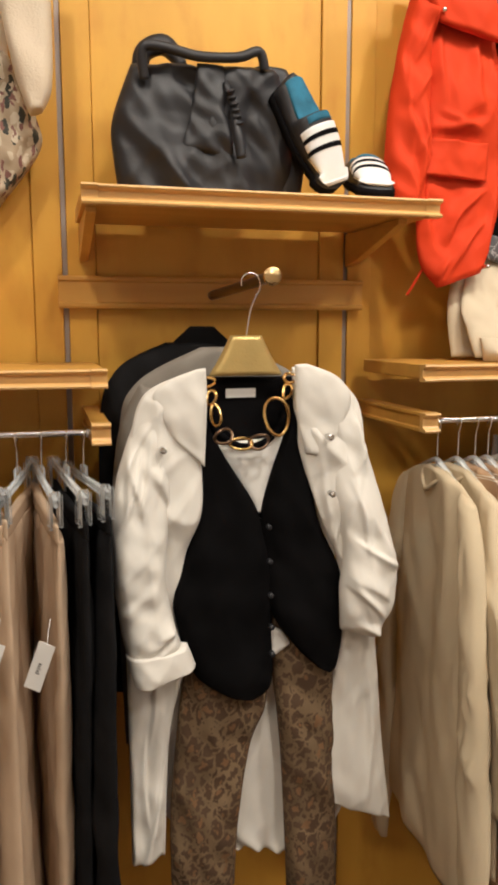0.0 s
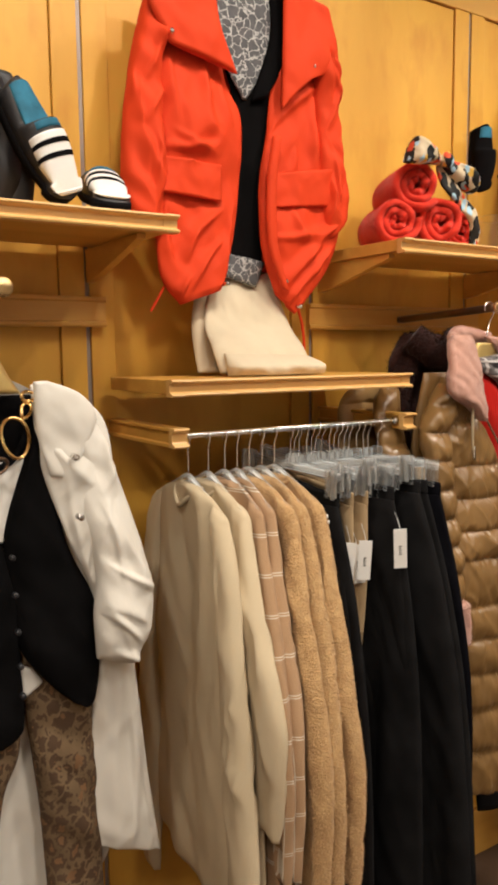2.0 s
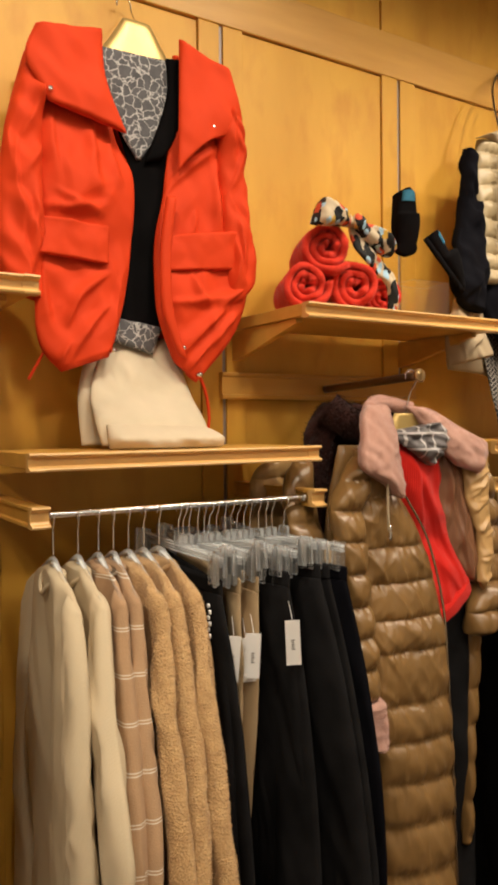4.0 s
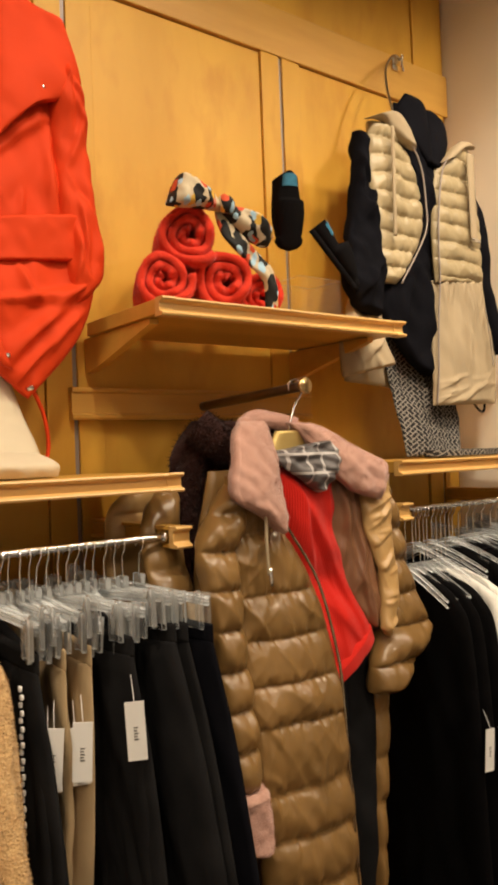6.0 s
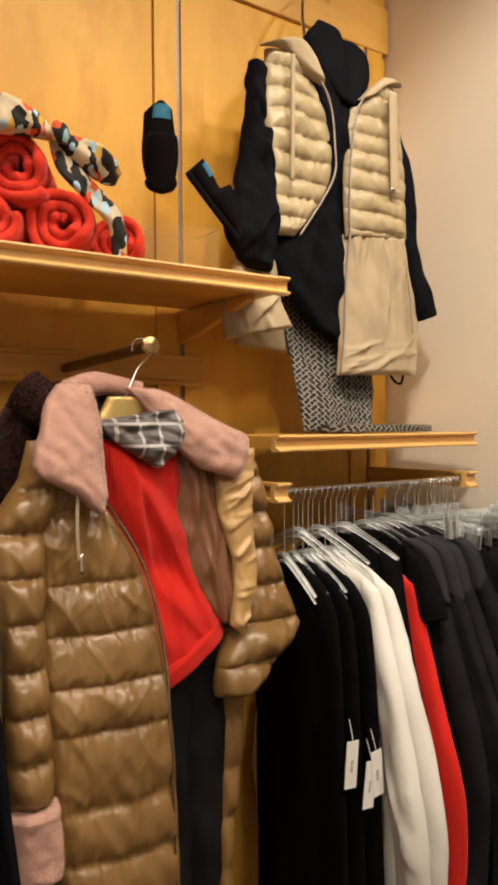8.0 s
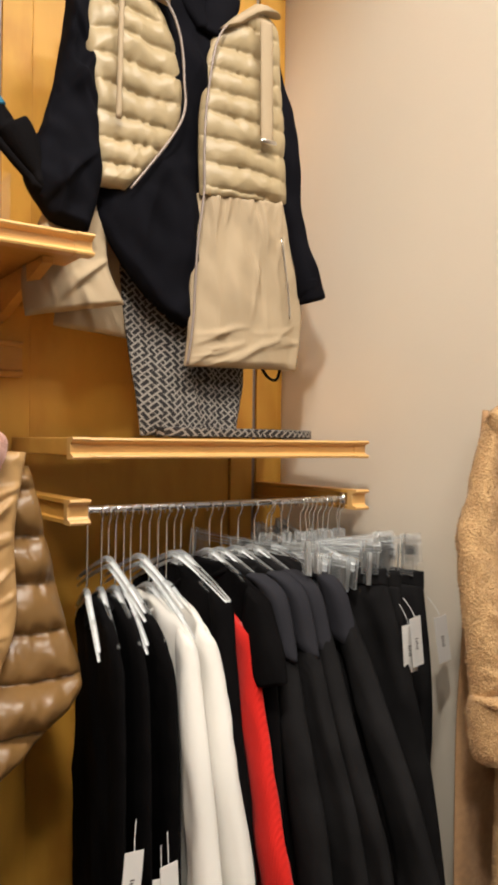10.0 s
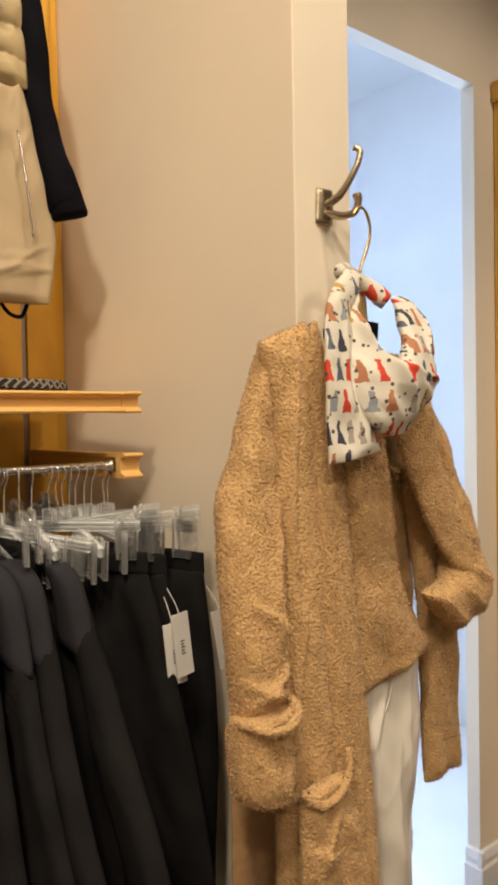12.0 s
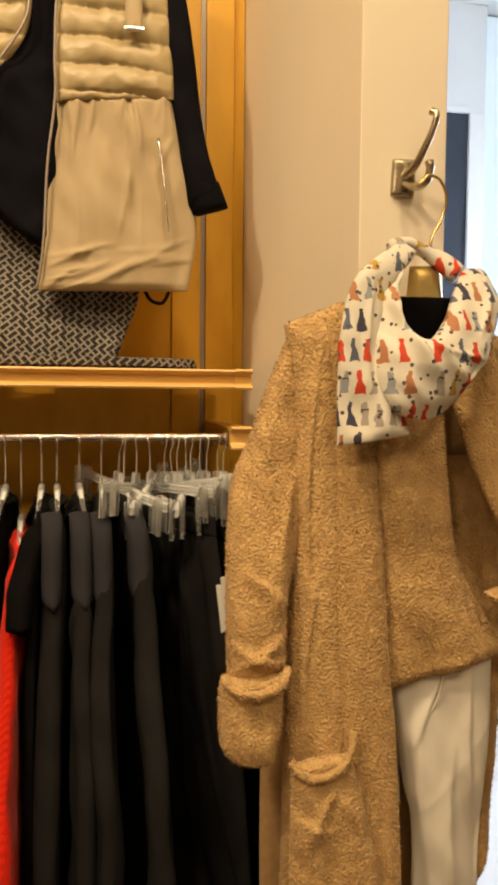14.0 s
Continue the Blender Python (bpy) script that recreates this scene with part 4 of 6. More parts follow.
part("front_panel", panel([(0.275, 1.453), (0.285, 1.285), (0.335, 1.123), (0.390, 0.982), (0.396, 0.826), (0.383, 0.550), (0.383, 0.361)], [(0.335, 1.450), (0.430, 1.373), (0.451, 1.185), (0.471, 0.975), (0.499, 0.742), (0.528, 0.483), (0.552, 0.293)], (y0 - 0.01, y0 - 0.03, y0, y0), 0.018, 18, 60, 0.005, (9, 4), (1.5, 0.006), seed=2, lines=loose_folds(26, 7, 0.36, 0.53, 0.35, 1.3, 0.30, 0.010, 0.012, -5, 16), crease=0.013), IVORY, j)
part("sleeve", panel([(-0.057, 1.400), (-0.124, 1.224), (-0.139, 1.041), (-0.125, 0.887), (-0.106, 0.807)], [(-0.005, 1.370), (-0.012, 1.156), (-0.026, 1.006), (-0.007, 0.888), (0.020, 0.806)], (y0 - 0.01, y0 - 0.05, y0 - 0.06), (0.025, 0.040, 0.045, 0.036), 18, 50, 0.008, (9, 8), seed=3, lines=loose_folds(13, 7, -0.12, 0.0, 1.0, 1.30, 0.16, 0.012, 0.014, -25, 40) + loose_folds(14, 5, -0.12, 0.01, 0.82, 1.0, 0.12, 0.013, 0.014, -10, 85), crease=0.006), IVORY, j)
part("sleeve", panel([(0.341, 1.366), (0.364, 1.197), (0.390, 1.048), (0.380, 0.940), (0.384, 0.843)], [(0.412, 1.385), (0.469, 1.205), (0.512, 1.039), (0.516, 0.914), (0.471, 0.817)], (y0 - 0.01, y0 - 0.05, y0 - 0.06), (0.025, 0.040, 0.045, 0.036), 18, 50, 0.008, (9, 8), seed=4, lines=loose_folds(15, 6, 0.36, 0.49, 1.05, 1.32, 0.16, 0.012, 0.014, -40, 25) + loose_folds(16, 5, 0.39, 0.51, 0.83, 1.02, 0.12, 0.013, 0.014, -85, 10), crease=0.006), IVORY, j)
part("back_panel", panel([(0.0, 1.40), (-0.03, 0.71), (-0.03, 0.385), (0.15, 0.246)], [(0.36, 1.40), (0.44, 0.655), (0.44, 0.308), (0.30, 0.200)], (y0 + 0.04, y0 + 0.06), 0.008, 22, 50, 0.006, (5, 2), (3, 0.012), seed=5, crease=0.006), IVORY, j)
part("hood", panel([(0.048, 1.452), (-0.02, 1.425), (-0.045, 1.385), (0.0, 1.30)], [(0.070, 1.455), (0.072, 1.40), (0.070, 1.33), (0.066, 1.24)], y0 - 0.040, 0.011, 14, 26, 0.004, (12, 9), seed=6, crease=0.003), IVORY, j)
part("hood", panel([(0.272, 1.46), (0.272, 1.41), (0.278, 1.34), (0.300, 1.26)], [(0.300, 1.462), (0.375, 1.43), (0.405, 1.37), (0.345, 1.25)], y0 - 0.040, 0.011, 14, 26, 0.004, (12, 9), seed=7, crease=0.003), IVORY, j)
part("cuff", panel([(-0.118, 0.838), (-0.100, 0.765)], [(0.018, 0.850), (0.036, 0.800)], y0 - 0.065, 0.046, 14, 10, 0.006, (14, 10), seed=8, crease=0.008), IVORY, j)
for bx, bz in ((-0.03, 1.285), (0.345, 1.30), (0.352, 1.17)):
    part("button", disc_stack((bx, y0 - 0.078, bz), (0, -1, 0), ((-0.02, 0.007), (0.002, 0.007), (0.003, 0.004)), 14), CHROME, j, "small metal snap")
v = thing("vest", "black knitted button vest under the open jacket", "vest", (0.2, y0, 1.4))
part("front", panel([(0.052, 1.425), (0.048, 1.141), (0.003, 0.974), (-0.001, 0.895), (0.039, 0.761), (0.119, 0.699)], [(0.093, 1.290), (0.193, 1.132), (0.222, 0.996), (0.222, 0.873), (0.222, 0.718), (0.176, 0.684)], (y0 + 0.005, y0 - 0.02, y0 - 0.035), 0.030, 20, 50, 0.009, (7, 5), seed=12, crease=0.003), BLACK, v)
part("front", panel([(0.262, 1.305), (0.207, 1.138), (0.214, 0.997), (0.226, 0.885), (0.286, 0.795), (0.336, 0.744)], [(0.292, 1.425), (0.336, 1.124), (0.397, 0.968), (0.402, 0.840), (0.387, 0.741), (0.366, 0.726)], (y0 + 0.005, y0 - 0.018, y0 - 0.03), 0.030, 20, 50, 0.009, (7, 5), seed=13, crease=0.003), BLACK, v)
for bz in (1.10, 1.02, 0.94, 0.865, 0.80):
    part("button", disc_stack((0.213 + (0.92 - bz) * 0.03, y0 - 0.062, bz), (0, -1, 0), ((-0.01, 0.006), (0.003, 0.006), (0.004, 0.003)), 12), LEATHER, v)
tt = thing("t_shirt", "black crew neck top layered over a white one", "t-shirt", (0.18, y0, 1.4))
part("black_top", panel([(0.050, 1.432), (0.075, 1.36), (0.095, 1.27), (0.15, 1.10)], [(0.300, 1.430), (0.288, 1.36), (0.270, 1.27), (0.25, 1.10)], y0 + 0.035, 0.012, 18, 24, 0.004, seed=14), BLACK, tt)
part("neckband", tube([(0.075, y0 + 0.015, 1.40), (0.09, y0 + 0.008, 1.33), (0.135, y0, 1.285), (0.18, y0 - 0.002, 1.275), (0.225, y0, 1.29), (0.262, y0 + 0.008, 1.335), (0.275, y0 + 0.015, 1.40)], 0.008, 8), BLACK, tt)
part("white_top", panel([(0.095, 1.282), (0.178, 1.155), (0.195, 1.118)], [(0.268, 1.295), (0.232, 1.179), (0.212, 1.118)], y0 + 0.008, 0.010, 14, 16, 0.003, seed=15), WHITEK, tt, "white cotton layer")
part("white_hem", panel([(0.223, 0.85), (0.221, 0.765)], [(0.252, 0.835), (0.275, 0.800)], y0 - 0.01, 0.008, 8, 8, 0.002, seed=16), WHITEK, tt)
part("label", boxed((0.128, y0 + 0.018, 1.385), (0.197, y0 + 0.021, 1.405)), PAPER, tt, "small white neck label", smooth=False)
nk = thing("necklace", "chunky gold chain necklace over the black top", "necklace", (0.18, y0 - 0.03, 1.4))
LINKS = ((0.075, 1.425, 0.016, 0.010), (0.082, 1.39, 0.010, 0.016), (0.092, 1.352, 0.011, 0.024), (0.110, 1.305, 0.020, 0.016), (0.150, 1.288, 0.026, 0.013), (0.192, 1.290, 0.022, 0.016), (0.232, 1.345, 0.028, 0.042), (0.255, 1.400, 0.010, 0.016), (0.262, 1.430, 0.016, 0.010))
for i, (lx, lz, a, b) in enumerate(LINKS):
    tiltl = 0.4 if i % 2 else -0.2
    pts = [(lx + a * math.cos(q) + tiltl * b * math.sin(q) * 0.5, y0 - 0.035 - 0.006 * math.sin(q * 2 + i), lz + b * math.sin(q)) for q in [k * math.pi / 6 for k in range(13)]]
    part("link", tube(pts, 0.0042 if i == 6 else 0.0035, 8, 36, cap=False), GOLD if i not in (3, 5) else BRONZE, nk)
lg = thing("leopard_trousers", "brown leopard print slim trousers hanging below the jacket", "trousers", (0.2, y0, 0.7))
part("leg", panel([(0.040, 0.90), (0.022, 0.74), (0.002, 0.589), (-0.015, 0.374), (-0.011, 0.12)], [(0.215, 0.90), (0.222, 0.66), (0.182, 0.549), (0.150, 0.344), (0.140, 0.12)], (y0 + 0.01, y0 + 0.01), (0.02, 0.035, 0.03), 20, 50, 0.012, (8, 5), seed=17, crease=0.008), LEOPARD, lg)
part("leg", panel([(0.225, 0.90), (0.236, 0.745), (0.262, 0.476), (0.278, 0.12)], [(0.392, 0.90), (0.391, 0.728), (0.403, 0.455), (0.406, 0.10)], (y0 + 0.01, y0 + 0.01), (0.02, 0.035, 0.03), 20, 50, 0.012, (8, 5), seed=18, crease=0.008), LEOPARD, lg)
gj = thing("wool_jacket", "grey wool jacket behind the ivory one on the rod", "jacket", (0.15, 2.05, 1.5))
part("body", panel([(0.10, 1.495), (-0.057, 1.41), (-0.100, 1.277), (-0.11, 0.9), (-0.10, 0.5)], [(0.20, 1.495), (0.36, 1.41), (0.40, 1.277), (0.40, 0.9), (0.40, 0.5)], 2.05, 0.025, 20, 40, 0.009, seed=19), GREYJ, gj)
part("sleeve", panel([(-0.05, 1.41), (-0.106, 1.277), (-0.128, 0.973), (-0.10, 0.80)], [(0.0, 1.39), (-0.02, 1.20), (-0.03, 0.97), (0.0, 0.80)], 2.03, 0.035, 14, 40, 0.012, seed=20), GREYJ, gj)
bj = thing("dark_jacket", "black jacket hanging at the back of the rod", "jacket", (0.13, 2.14, 1.48))
part("body", panel([(0.03, 1.505), (-0.10, 1.43), (-0.14, 1.25), (-0.14, 0.6)], [(0.18, 1.505), (0.33, 1.43), (0.37, 1.25), (0.37, 0.6)], 2.14, 0.028, 20, 40, 0.010, seed=22), BLACKW, bj)
part("hanger_neck", panel([(0.09, 1.545), (0.03, 1.49)], [(0.15, 1.545), (0.21, 1.49)], 2.13, 0.01, 8, 8, 0), BLACKW, bj)

# ---------------------------------------------------------------- bag and shoes on the first shelf
TOP = 1.840
bag = thing("handbag", "black pebbled leather tote handbag standing on the shelf", "handbag", (0.12, 2.10, TOP))
part("body", panel([(-0.045, 2.145), (-0.090, 2.02), (-0.088, 1.93), (-0.075, TOP)], [(0.315, 2.150), (0.345, 2.03), (0.350, 1.93), (0.335, TOP)], 2.12, (0.045, 0.065, 0.075, 0.070), 34, 44, 0.020, (9, 6), seed=31, crease=0.012, flat_back=0.9), LEATHER, bag)
part("flap", panel([(0.10, 2.14), (0.085, 2.04), (0.06, 1.95)], [(0.16, 2.14), (0.175, 2.04), (0.185, 1.93)], 2.055, 0.014, 12, 20, 0.012, (14, 10), seed=32, crease=0.01), LEATHER, bag)
part("gusset", panel([(0.255, 2.165), (0.30, 2.02), (0.30, TOP + 0.01)], [(0.335, 2.165), (0.385, 2.02), (0.37, TOP + 0.01)], 2.13, 0.045, 12, 24, 0.010, seed=33), LEATHER, bag)
part("handle", tube([(-0.02, 2.07, 2.10), (-0.025, 2.05, 2.16), (0.02, 2.045, 2.165), (0.10, 2.04, 2.150), (0.19, 2.04, 2.155), (0.245, 2.05, 2.175), (0.262, 2.06, 2.14)], 0.0115, 12), LEATHER, bag)
part("handle", tube([(-0.02, 2.16, 2.12), (-0.01, 2.16, 2.185), (0.035, 2.15, 2.205), (0.065, 2.13, 2.175), (0.075, 2.11, 2.15)], (0.018, 0.022, 0.024, 0.018, 0.012), 12), LEATHER, bag)
part("tassel", tube([(0.165, 2.048, 2.10), (0.175, 2.030, 2.05), (0.185, 2.022, 1.99), (0.195, 2.02, 1.93)], (0.006, 0.008, 0.011, 0.012), 10, wr=0.004), LEATHER, bag)
for k in range(6):
    part("braid", disc_stack((0.170 + 0.004 * k, 2.024 - 0.001 * k, 2.075 - 0.014 * k), (0.3, 0, -1), ((-0.004, 0.008), (0, 0.0115), (0.004, 0.008)), 10), LEATHER, bag)


def slip_on(name, label, m, toe, lining, stripes, group, opening=0.47):
    """Flat slip-on shoe, heel at the origin, toe along +x, sole at z 0."""
    s = thing(name, label, "shoe", group=group)
    n, Ls = 30, 0.245

    def half(u):
        return 0.036 + 0.012 * math.sin(math.pi * min(1, u * 1.15) ** 1.6) if u < 0.86 else (0.0435 * max(0.0, 1 - ((u - 0.86) / 0.14) ** 2) ** 0.5 + 0.001)

    def loft(u0, u1, zlo, zhi, inset=0.0, dome=True):
        bm = bmesh.new()
        rows = []
        for i in range(n + 1):
            u = u0 + (u1 - u0) * i / n
            w = max(0.001, half(u) * min(1, (0.35 + u * 12) if u < 0.06 else 1) - inset)
            lo, hi = zlo(u), zhi(u)
            ring = []
            for k in range(14):
                a = math.pi * k / 13
                ring.append(bm.verts.new((u * Ls, -w * math.cos(a) ** (1 if dome else 1), lo + (hi - lo) * (max(0.0, math.sin(a)) ** 0.55 if dome else (1 if 0 < k < 13 else 0)))))
            rows.append(ring)
        for r0, r1 in zip(rows, rows[1:]):
            for k in range(13):
                bm.faces.new((r0[k], r0[k + 1], r1[k + 1], r1[k]))
            bm.faces.new((r0[13], r0[0], r1[0], r1[13]))
        bm.faces.new(rows[0][::-1]), bm.faces.new(rows[-1])
        return bm

    part("sole", loft(0, 1, lambda u: 0.0, lambda u: 0.018, -0.003, False), SUEDE, s)
    top = lambda u: 0.062 - 0.012 * min(1, u / 0.35) if u < 0.4 else 0.066 * (1 - max(0, (u - 0.42) / 0.62) ** 1.35) + 0.012
    part("upper", loft(0.0, 1.0, lambda u: 0.016, top), m, s)
    if toe is not None:
        part("vamp", loft(0.50, 0.965, lambda u: 0.030, lambda u: top(u) + 0.0025, 0.001), toe, s, "white leather vamp")
    part("insole", loft(0.04, opening, lambda u: 0.045, lambda u: top(u) + 0.003, 0.011), lining, s, "blue insole in the opening")
    for u0 in stripes:
        part("stripe", loft(u0, u0 + 0.035, lambda u: 0.030, lambda u: top(u) + 0.0045, 0.001), SUEDE, s, "black stripe")
    return s


s1 = slip_on("slip_on_shoe", "black and white slip-on shoe with teal lining leaning on the bag", LEATHER, WHITEL, TEAL, (0.56, 0.66), "pair of slip-on shoes")


def axes(at, along, up, scale=1.0):
    """A pose whose x runs along 'along' and whose z leans to 'up'."""
    x = Vector(along).normalized()
    y = Vector(up).cross(x).normalized()
    z = x.cross(y)
    return Matrix.Translation(at) @ Matrix((x, y, z)).transposed().to_4x4() @ Matrix.Diagonal((scale, scale, scale, 1))


s2 = copy_thing(s1, axes((0.553, 2.20, TOP + 0.082), (-0.16, -0.93, -0.30), (0, -0.30, 0.95), 1.04))
s2["label"] = "black and white slip-on shoe with teal lining flat on the shelf"
s1.matrix_basis = axes((0.300, 2.075, 2.100), (0.42, -0.22, -0.86), (0.30, -0.93, 0.2), 1.12)

# ---------------------------------------------------------------- corner of the next outfit, over the left shelf
cg = thing("cream_top", "cream fleece top hanging on the panelled wall", "sweater", (-0.35, 2.2, 2.3))
part("sleeve", panel([(-0.36, 2.42), (-0.33, 2.25), (-0.305, 2.12), (-0.275, 2.03)], [(-0.22, 2.42), (-0.218, 2.25), (-0.222, 2.10), (-0.245, 2.04)], 2.17, 0.035, 14, 30, 0.010, seed=41), OATF, cg)
part("body", panel([(-0.80, 2.55), (-0.82, 2.2), (-0.80, 1.9)], [(-0.36, 2.55), (-0.32, 2.2), (-0.33, 2.0)], 2.22, 0.03, 14, 30, 0.010, seed=42), OATF, cg)
cs = thing("print_scarf", "crumpled brown and cream printed scarf hanging on the wall", "scarf", (-0.33, 2.265, 2.0))
part("cloth", panel([(-0.46, 2.26), (-0.47, 2.0), (-0.46, 1.85), (-0.42, 1.80)], [(-0.325, 2.20), (-0.258, 2.04), (-0.258, 1.965), (-0.355, 1.835)], 2.265, 0.065, 24, 34, 0.016, (18, 16), seed=43), CAMO, cs)

# ---------------------------------------------------------------- red coat on the wall, folded jeans
yr = 2.172
flat_hanger(1.010, yr + 0.01, 2.475, 2.60, 0.040, 0.125, (1.02, 2.29, 2.70), "pale gilt display hanger on a wall hook")
PL = [(0.745, 2.06, 0.885, 2.072, 0.020, 0.016), (0.770, 2.10, 0.880, 2.055, 0.014, 0.012), (0.757, 2.30, 0.765, 2.12, 0.016, 0.018), (0.862, 2.29, 0.868, 2.13, 0.016, 0.02), (0.915, 2.25, 0.935, 2.15, 0.012, 0.012),
      (0.725, 1.92, 0.745, 1.76, 0.014, 0.016), (0.888, 1.90, 0.806, 1.83, 0.020, 0.018), (0.818, 1.84, 0.788, 1.77, 0.016, 0.014), (0.880, 1.81, 0.790, 1.69, 0.020, 0.018), (0.935, 1.90, 0.905, 1.72, 0.012, 0.014), (0.79, 1.72, 0.76, 1.66, 0.012, 0.01)]
PR = [(1.235, 2.29, 1.12, 2.20, 0.016, 0.016), (1.12, 2.20, 1.045, 2.11, 0.014, 0.016), (1.225, 2.24, 1.235, 2.06, 0.016, 0.016), (1.16, 2.10, 1.155, 2.04, 0.012, 0.012),
      (1.14, 1.92, 1.175, 1.85, 0.022, 0.016), (1.31, 1.90, 1.23, 1.85, 0.024, 0.018), (1.23, 1.83, 1.11, 1.72, 0.022, 0.02), (1.07, 1.84, 1.24, 1.87, 0.016, 0.014), (1.29, 1.83, 1.20, 1.74, 0.018, 0.014), (1.20, 1.75, 1.12, 1.66, 0.016, 0.012)]
rc = thing("parka", "bright orange-red cotton parka hanging open on the wall", "coat", (1.0, yr, 2.5))
part("front_panel", panel([(0.705, 2.45), (0.716, 2.227), (0.723, 2.012), (0.714, 1.834), (0.722, 1.715), (0.774, 1.648)], [(0.885, 2.50), (0.934, 2.275), (0.985, 2.163), (0.968, 1.945), (0.938, 1.802), (0.901, 1.691)], (yr, yr - 0.015, yr - 0.03), 0.024, 22, 56, 0.008, (8, 6), seed=51, lines=PL, crease=0.011), RED, rc)
part("front_panel", panel([(1.112, 2.53), (1.094, 2.285), (1.069, 2.127), (1.041, 1.999), (1.043, 1.825), (1.085, 1.694)], [(1.270, 2.485), (1.301, 2.269), (1.325, 2.027), (1.335, 1.911), (1.285, 1.772), (1.158, 1.630)], (yr, yr - 0.015, yr - 0.03), 0.024, 22, 56, 0.008, (8, 6), seed=52, lines=PR, crease=0.011), RED, rc)
part("sleeve", panel([(0.700, 2.44), (0.650, 2.249), (0.627, 2.052), (0.623, 1.938), (0.649, 1.855), (0.691, 1.841)], [(0.745, 2.38), (0.738, 2.177), (0.738, 2.006), (0.748, 1.891), (0.758, 1.833), (0.776, 1.820)], yr - 0.005, (0.03, 0.045, 0.045, 0.04), 16, 50, 0.014, (9, 7), seed=53, lines=loose_folds(3, 12, 0.64, 0.75, 1.86, 2.36, 0.14, 0.014, 0.014, -30, 45), crease=0.006), RED, rc)
part("sleeve", panel([(1.215, 2.47), (1.235, 2.251), (1.245, 2.062), (1.255, 1.900), (1.235, 1.833)], [(1.268, 2.482), (1.318, 2.295), (1.342, 2.071), (1.356, 1.932), (1.288, 1.853)], yr - 0.015, (0.03, 0.045, 0.045, 0.04), 16, 50, 0.014, (9, 7), seed=54, lines=loose_folds(4, 10, 1.24, 1.33, 1.87, 2.40, 0.14, 0.014, 0.014, -45, 30), crease=0.006), RED, rc)
part("pocket_flap", panel([(0.712, 2.030), (0.700, 1.938)], [(0.900, 2.025), (0.897, 1.928)], yr - 0.050, 0.010, 16, 12, 0.006, (12, 10), seed=55, crease=0.006, cs=12), RED, rc)
part("pocket_flap", panel([(1.048, 2.020), (1.044, 1.925)], [(1.300, 2.060), (1.318, 1.955)], yr - 0.050, 0.010, 16, 12, 0.006, (12, 10), seed=56, crease=0.006, cs=12), RED, rc)
part("lapel", panel([(0.715, 2.49), (0.690, 2.405), (0.745, 2.310)], [(0.885, 2.52), (0.895, 2.395), (0.950, 2.270)], yr - 0.055, 0.016, 14, 20, 0.006, (10, 8), seed=57, crease=0.008), RED, rc)
part("lapel", panel([(1.105, 2.55), (1.104, 2.42), (1.098, 2.20)], [(1.262, 2.50), (1.300, 2.350), (1.190, 2.300)], yr - 0.055, 0.016, 14, 20, 0.006, (10, 8), seed=58, crease=0.008), RED, rc)
part("placket", panel([(1.056, 2.12), (1.036, 1.98), (1.040, 1.82), (1.085, 1.70)], [(1.085, 2.12), (1.068, 1.98), (1.072, 1.82), (1.110, 1.69)], yr - 0.068, 0.010, 8, 30, 0.002, seed=59), RED, rc)
part("back_panel", panel([(0.74, 2.50), (0.73, 2.1), (0.76, 1.74)], [(1.26, 2.50), (1.30, 2.1), (1.24, 1.74)], yr + 0.06, 0.01, 18, 30, 0.006, seed=60, crease=0.006), RED, rc)
for bx, bz in ((0.745, 2.335), (1.20, 2.33), (1.056, 1.86), (0.90, 1.705), (1.15, 1.65), (1.10, 1.72)):
    part("snap", disc_stack((bx, yr - 0.072, bz), (0, -1, 0), ((-0.02, 0.006), (0.002, 0.006), (0.003, 0.003)), 12), CHROME, rc, "metal snap")
part("drawstring", tube([(0.735, yr - 0.02, 1.70), (0.715, yr - 0.01, 1.66), (0.70, yr, 1.63)], 0.004, 6), RED, rc)
part("drawstring", tube([(1.165, yr - 0.03, 1.66), (1.20, yr - 0.01, 1.60), (1.215, yr, 1.53), (1.205, yr, 1.475)], 0.005, 6), RED, rc)
bc = thing("polo_cardigan", "black cardigan layered inside the red parka", "cardigan", (1.0, yr + 0.03, 2.5))
part("body", panel([(0.875, 2.50), (0.965, 2.273), (0.985, 2.170), (0.960, 1.949), (0.940, 1.774)], [(1.150, 2.53), (1.165, 2.395), (1.100, 2.213), (1.080, 2.005), (1.070, 1.747)], yr + 0.015, 0.014, 18, 40, 0.006, seed=61), BLACK, bc)
part("collar", panel([(1.085, 2.51), (1.085, 2.40), (1.02, 2.22)], [(1.155, 2.52), (1.165, 2.395), (1.07, 2.235)], yr - 0.012, 0.012, 10, 18, 0.003, seed=62), BLACK, bc)
pt = thing("print_blouse", "grey and white line print blouse under the cardigan", "blouse", (1.0, yr, 2.4))
part("front", panel([(0.880, 2.50), (0.938, 2.324), (1.000, 2.225)], [(1.110, 2.51), (1.096, 2.365), (1.012, 2.228)], yr - 0.004, 0.008, 14, 20, 0.003, seed=63), CHAIN, pt)
part("hem", panel([(0.930, 1.80), (0.925, 1.735)], [(1.070, 1.78), (1.040, 1.705)], yr, 0.010, 14, 8, 0.006, (20, 9), seed=64), CHAIN, pt)
jn = thing("folded_jeans", "folded ecru denim jeans standing on the shelf", "jeans", (1.0, 2.05, 1.453))
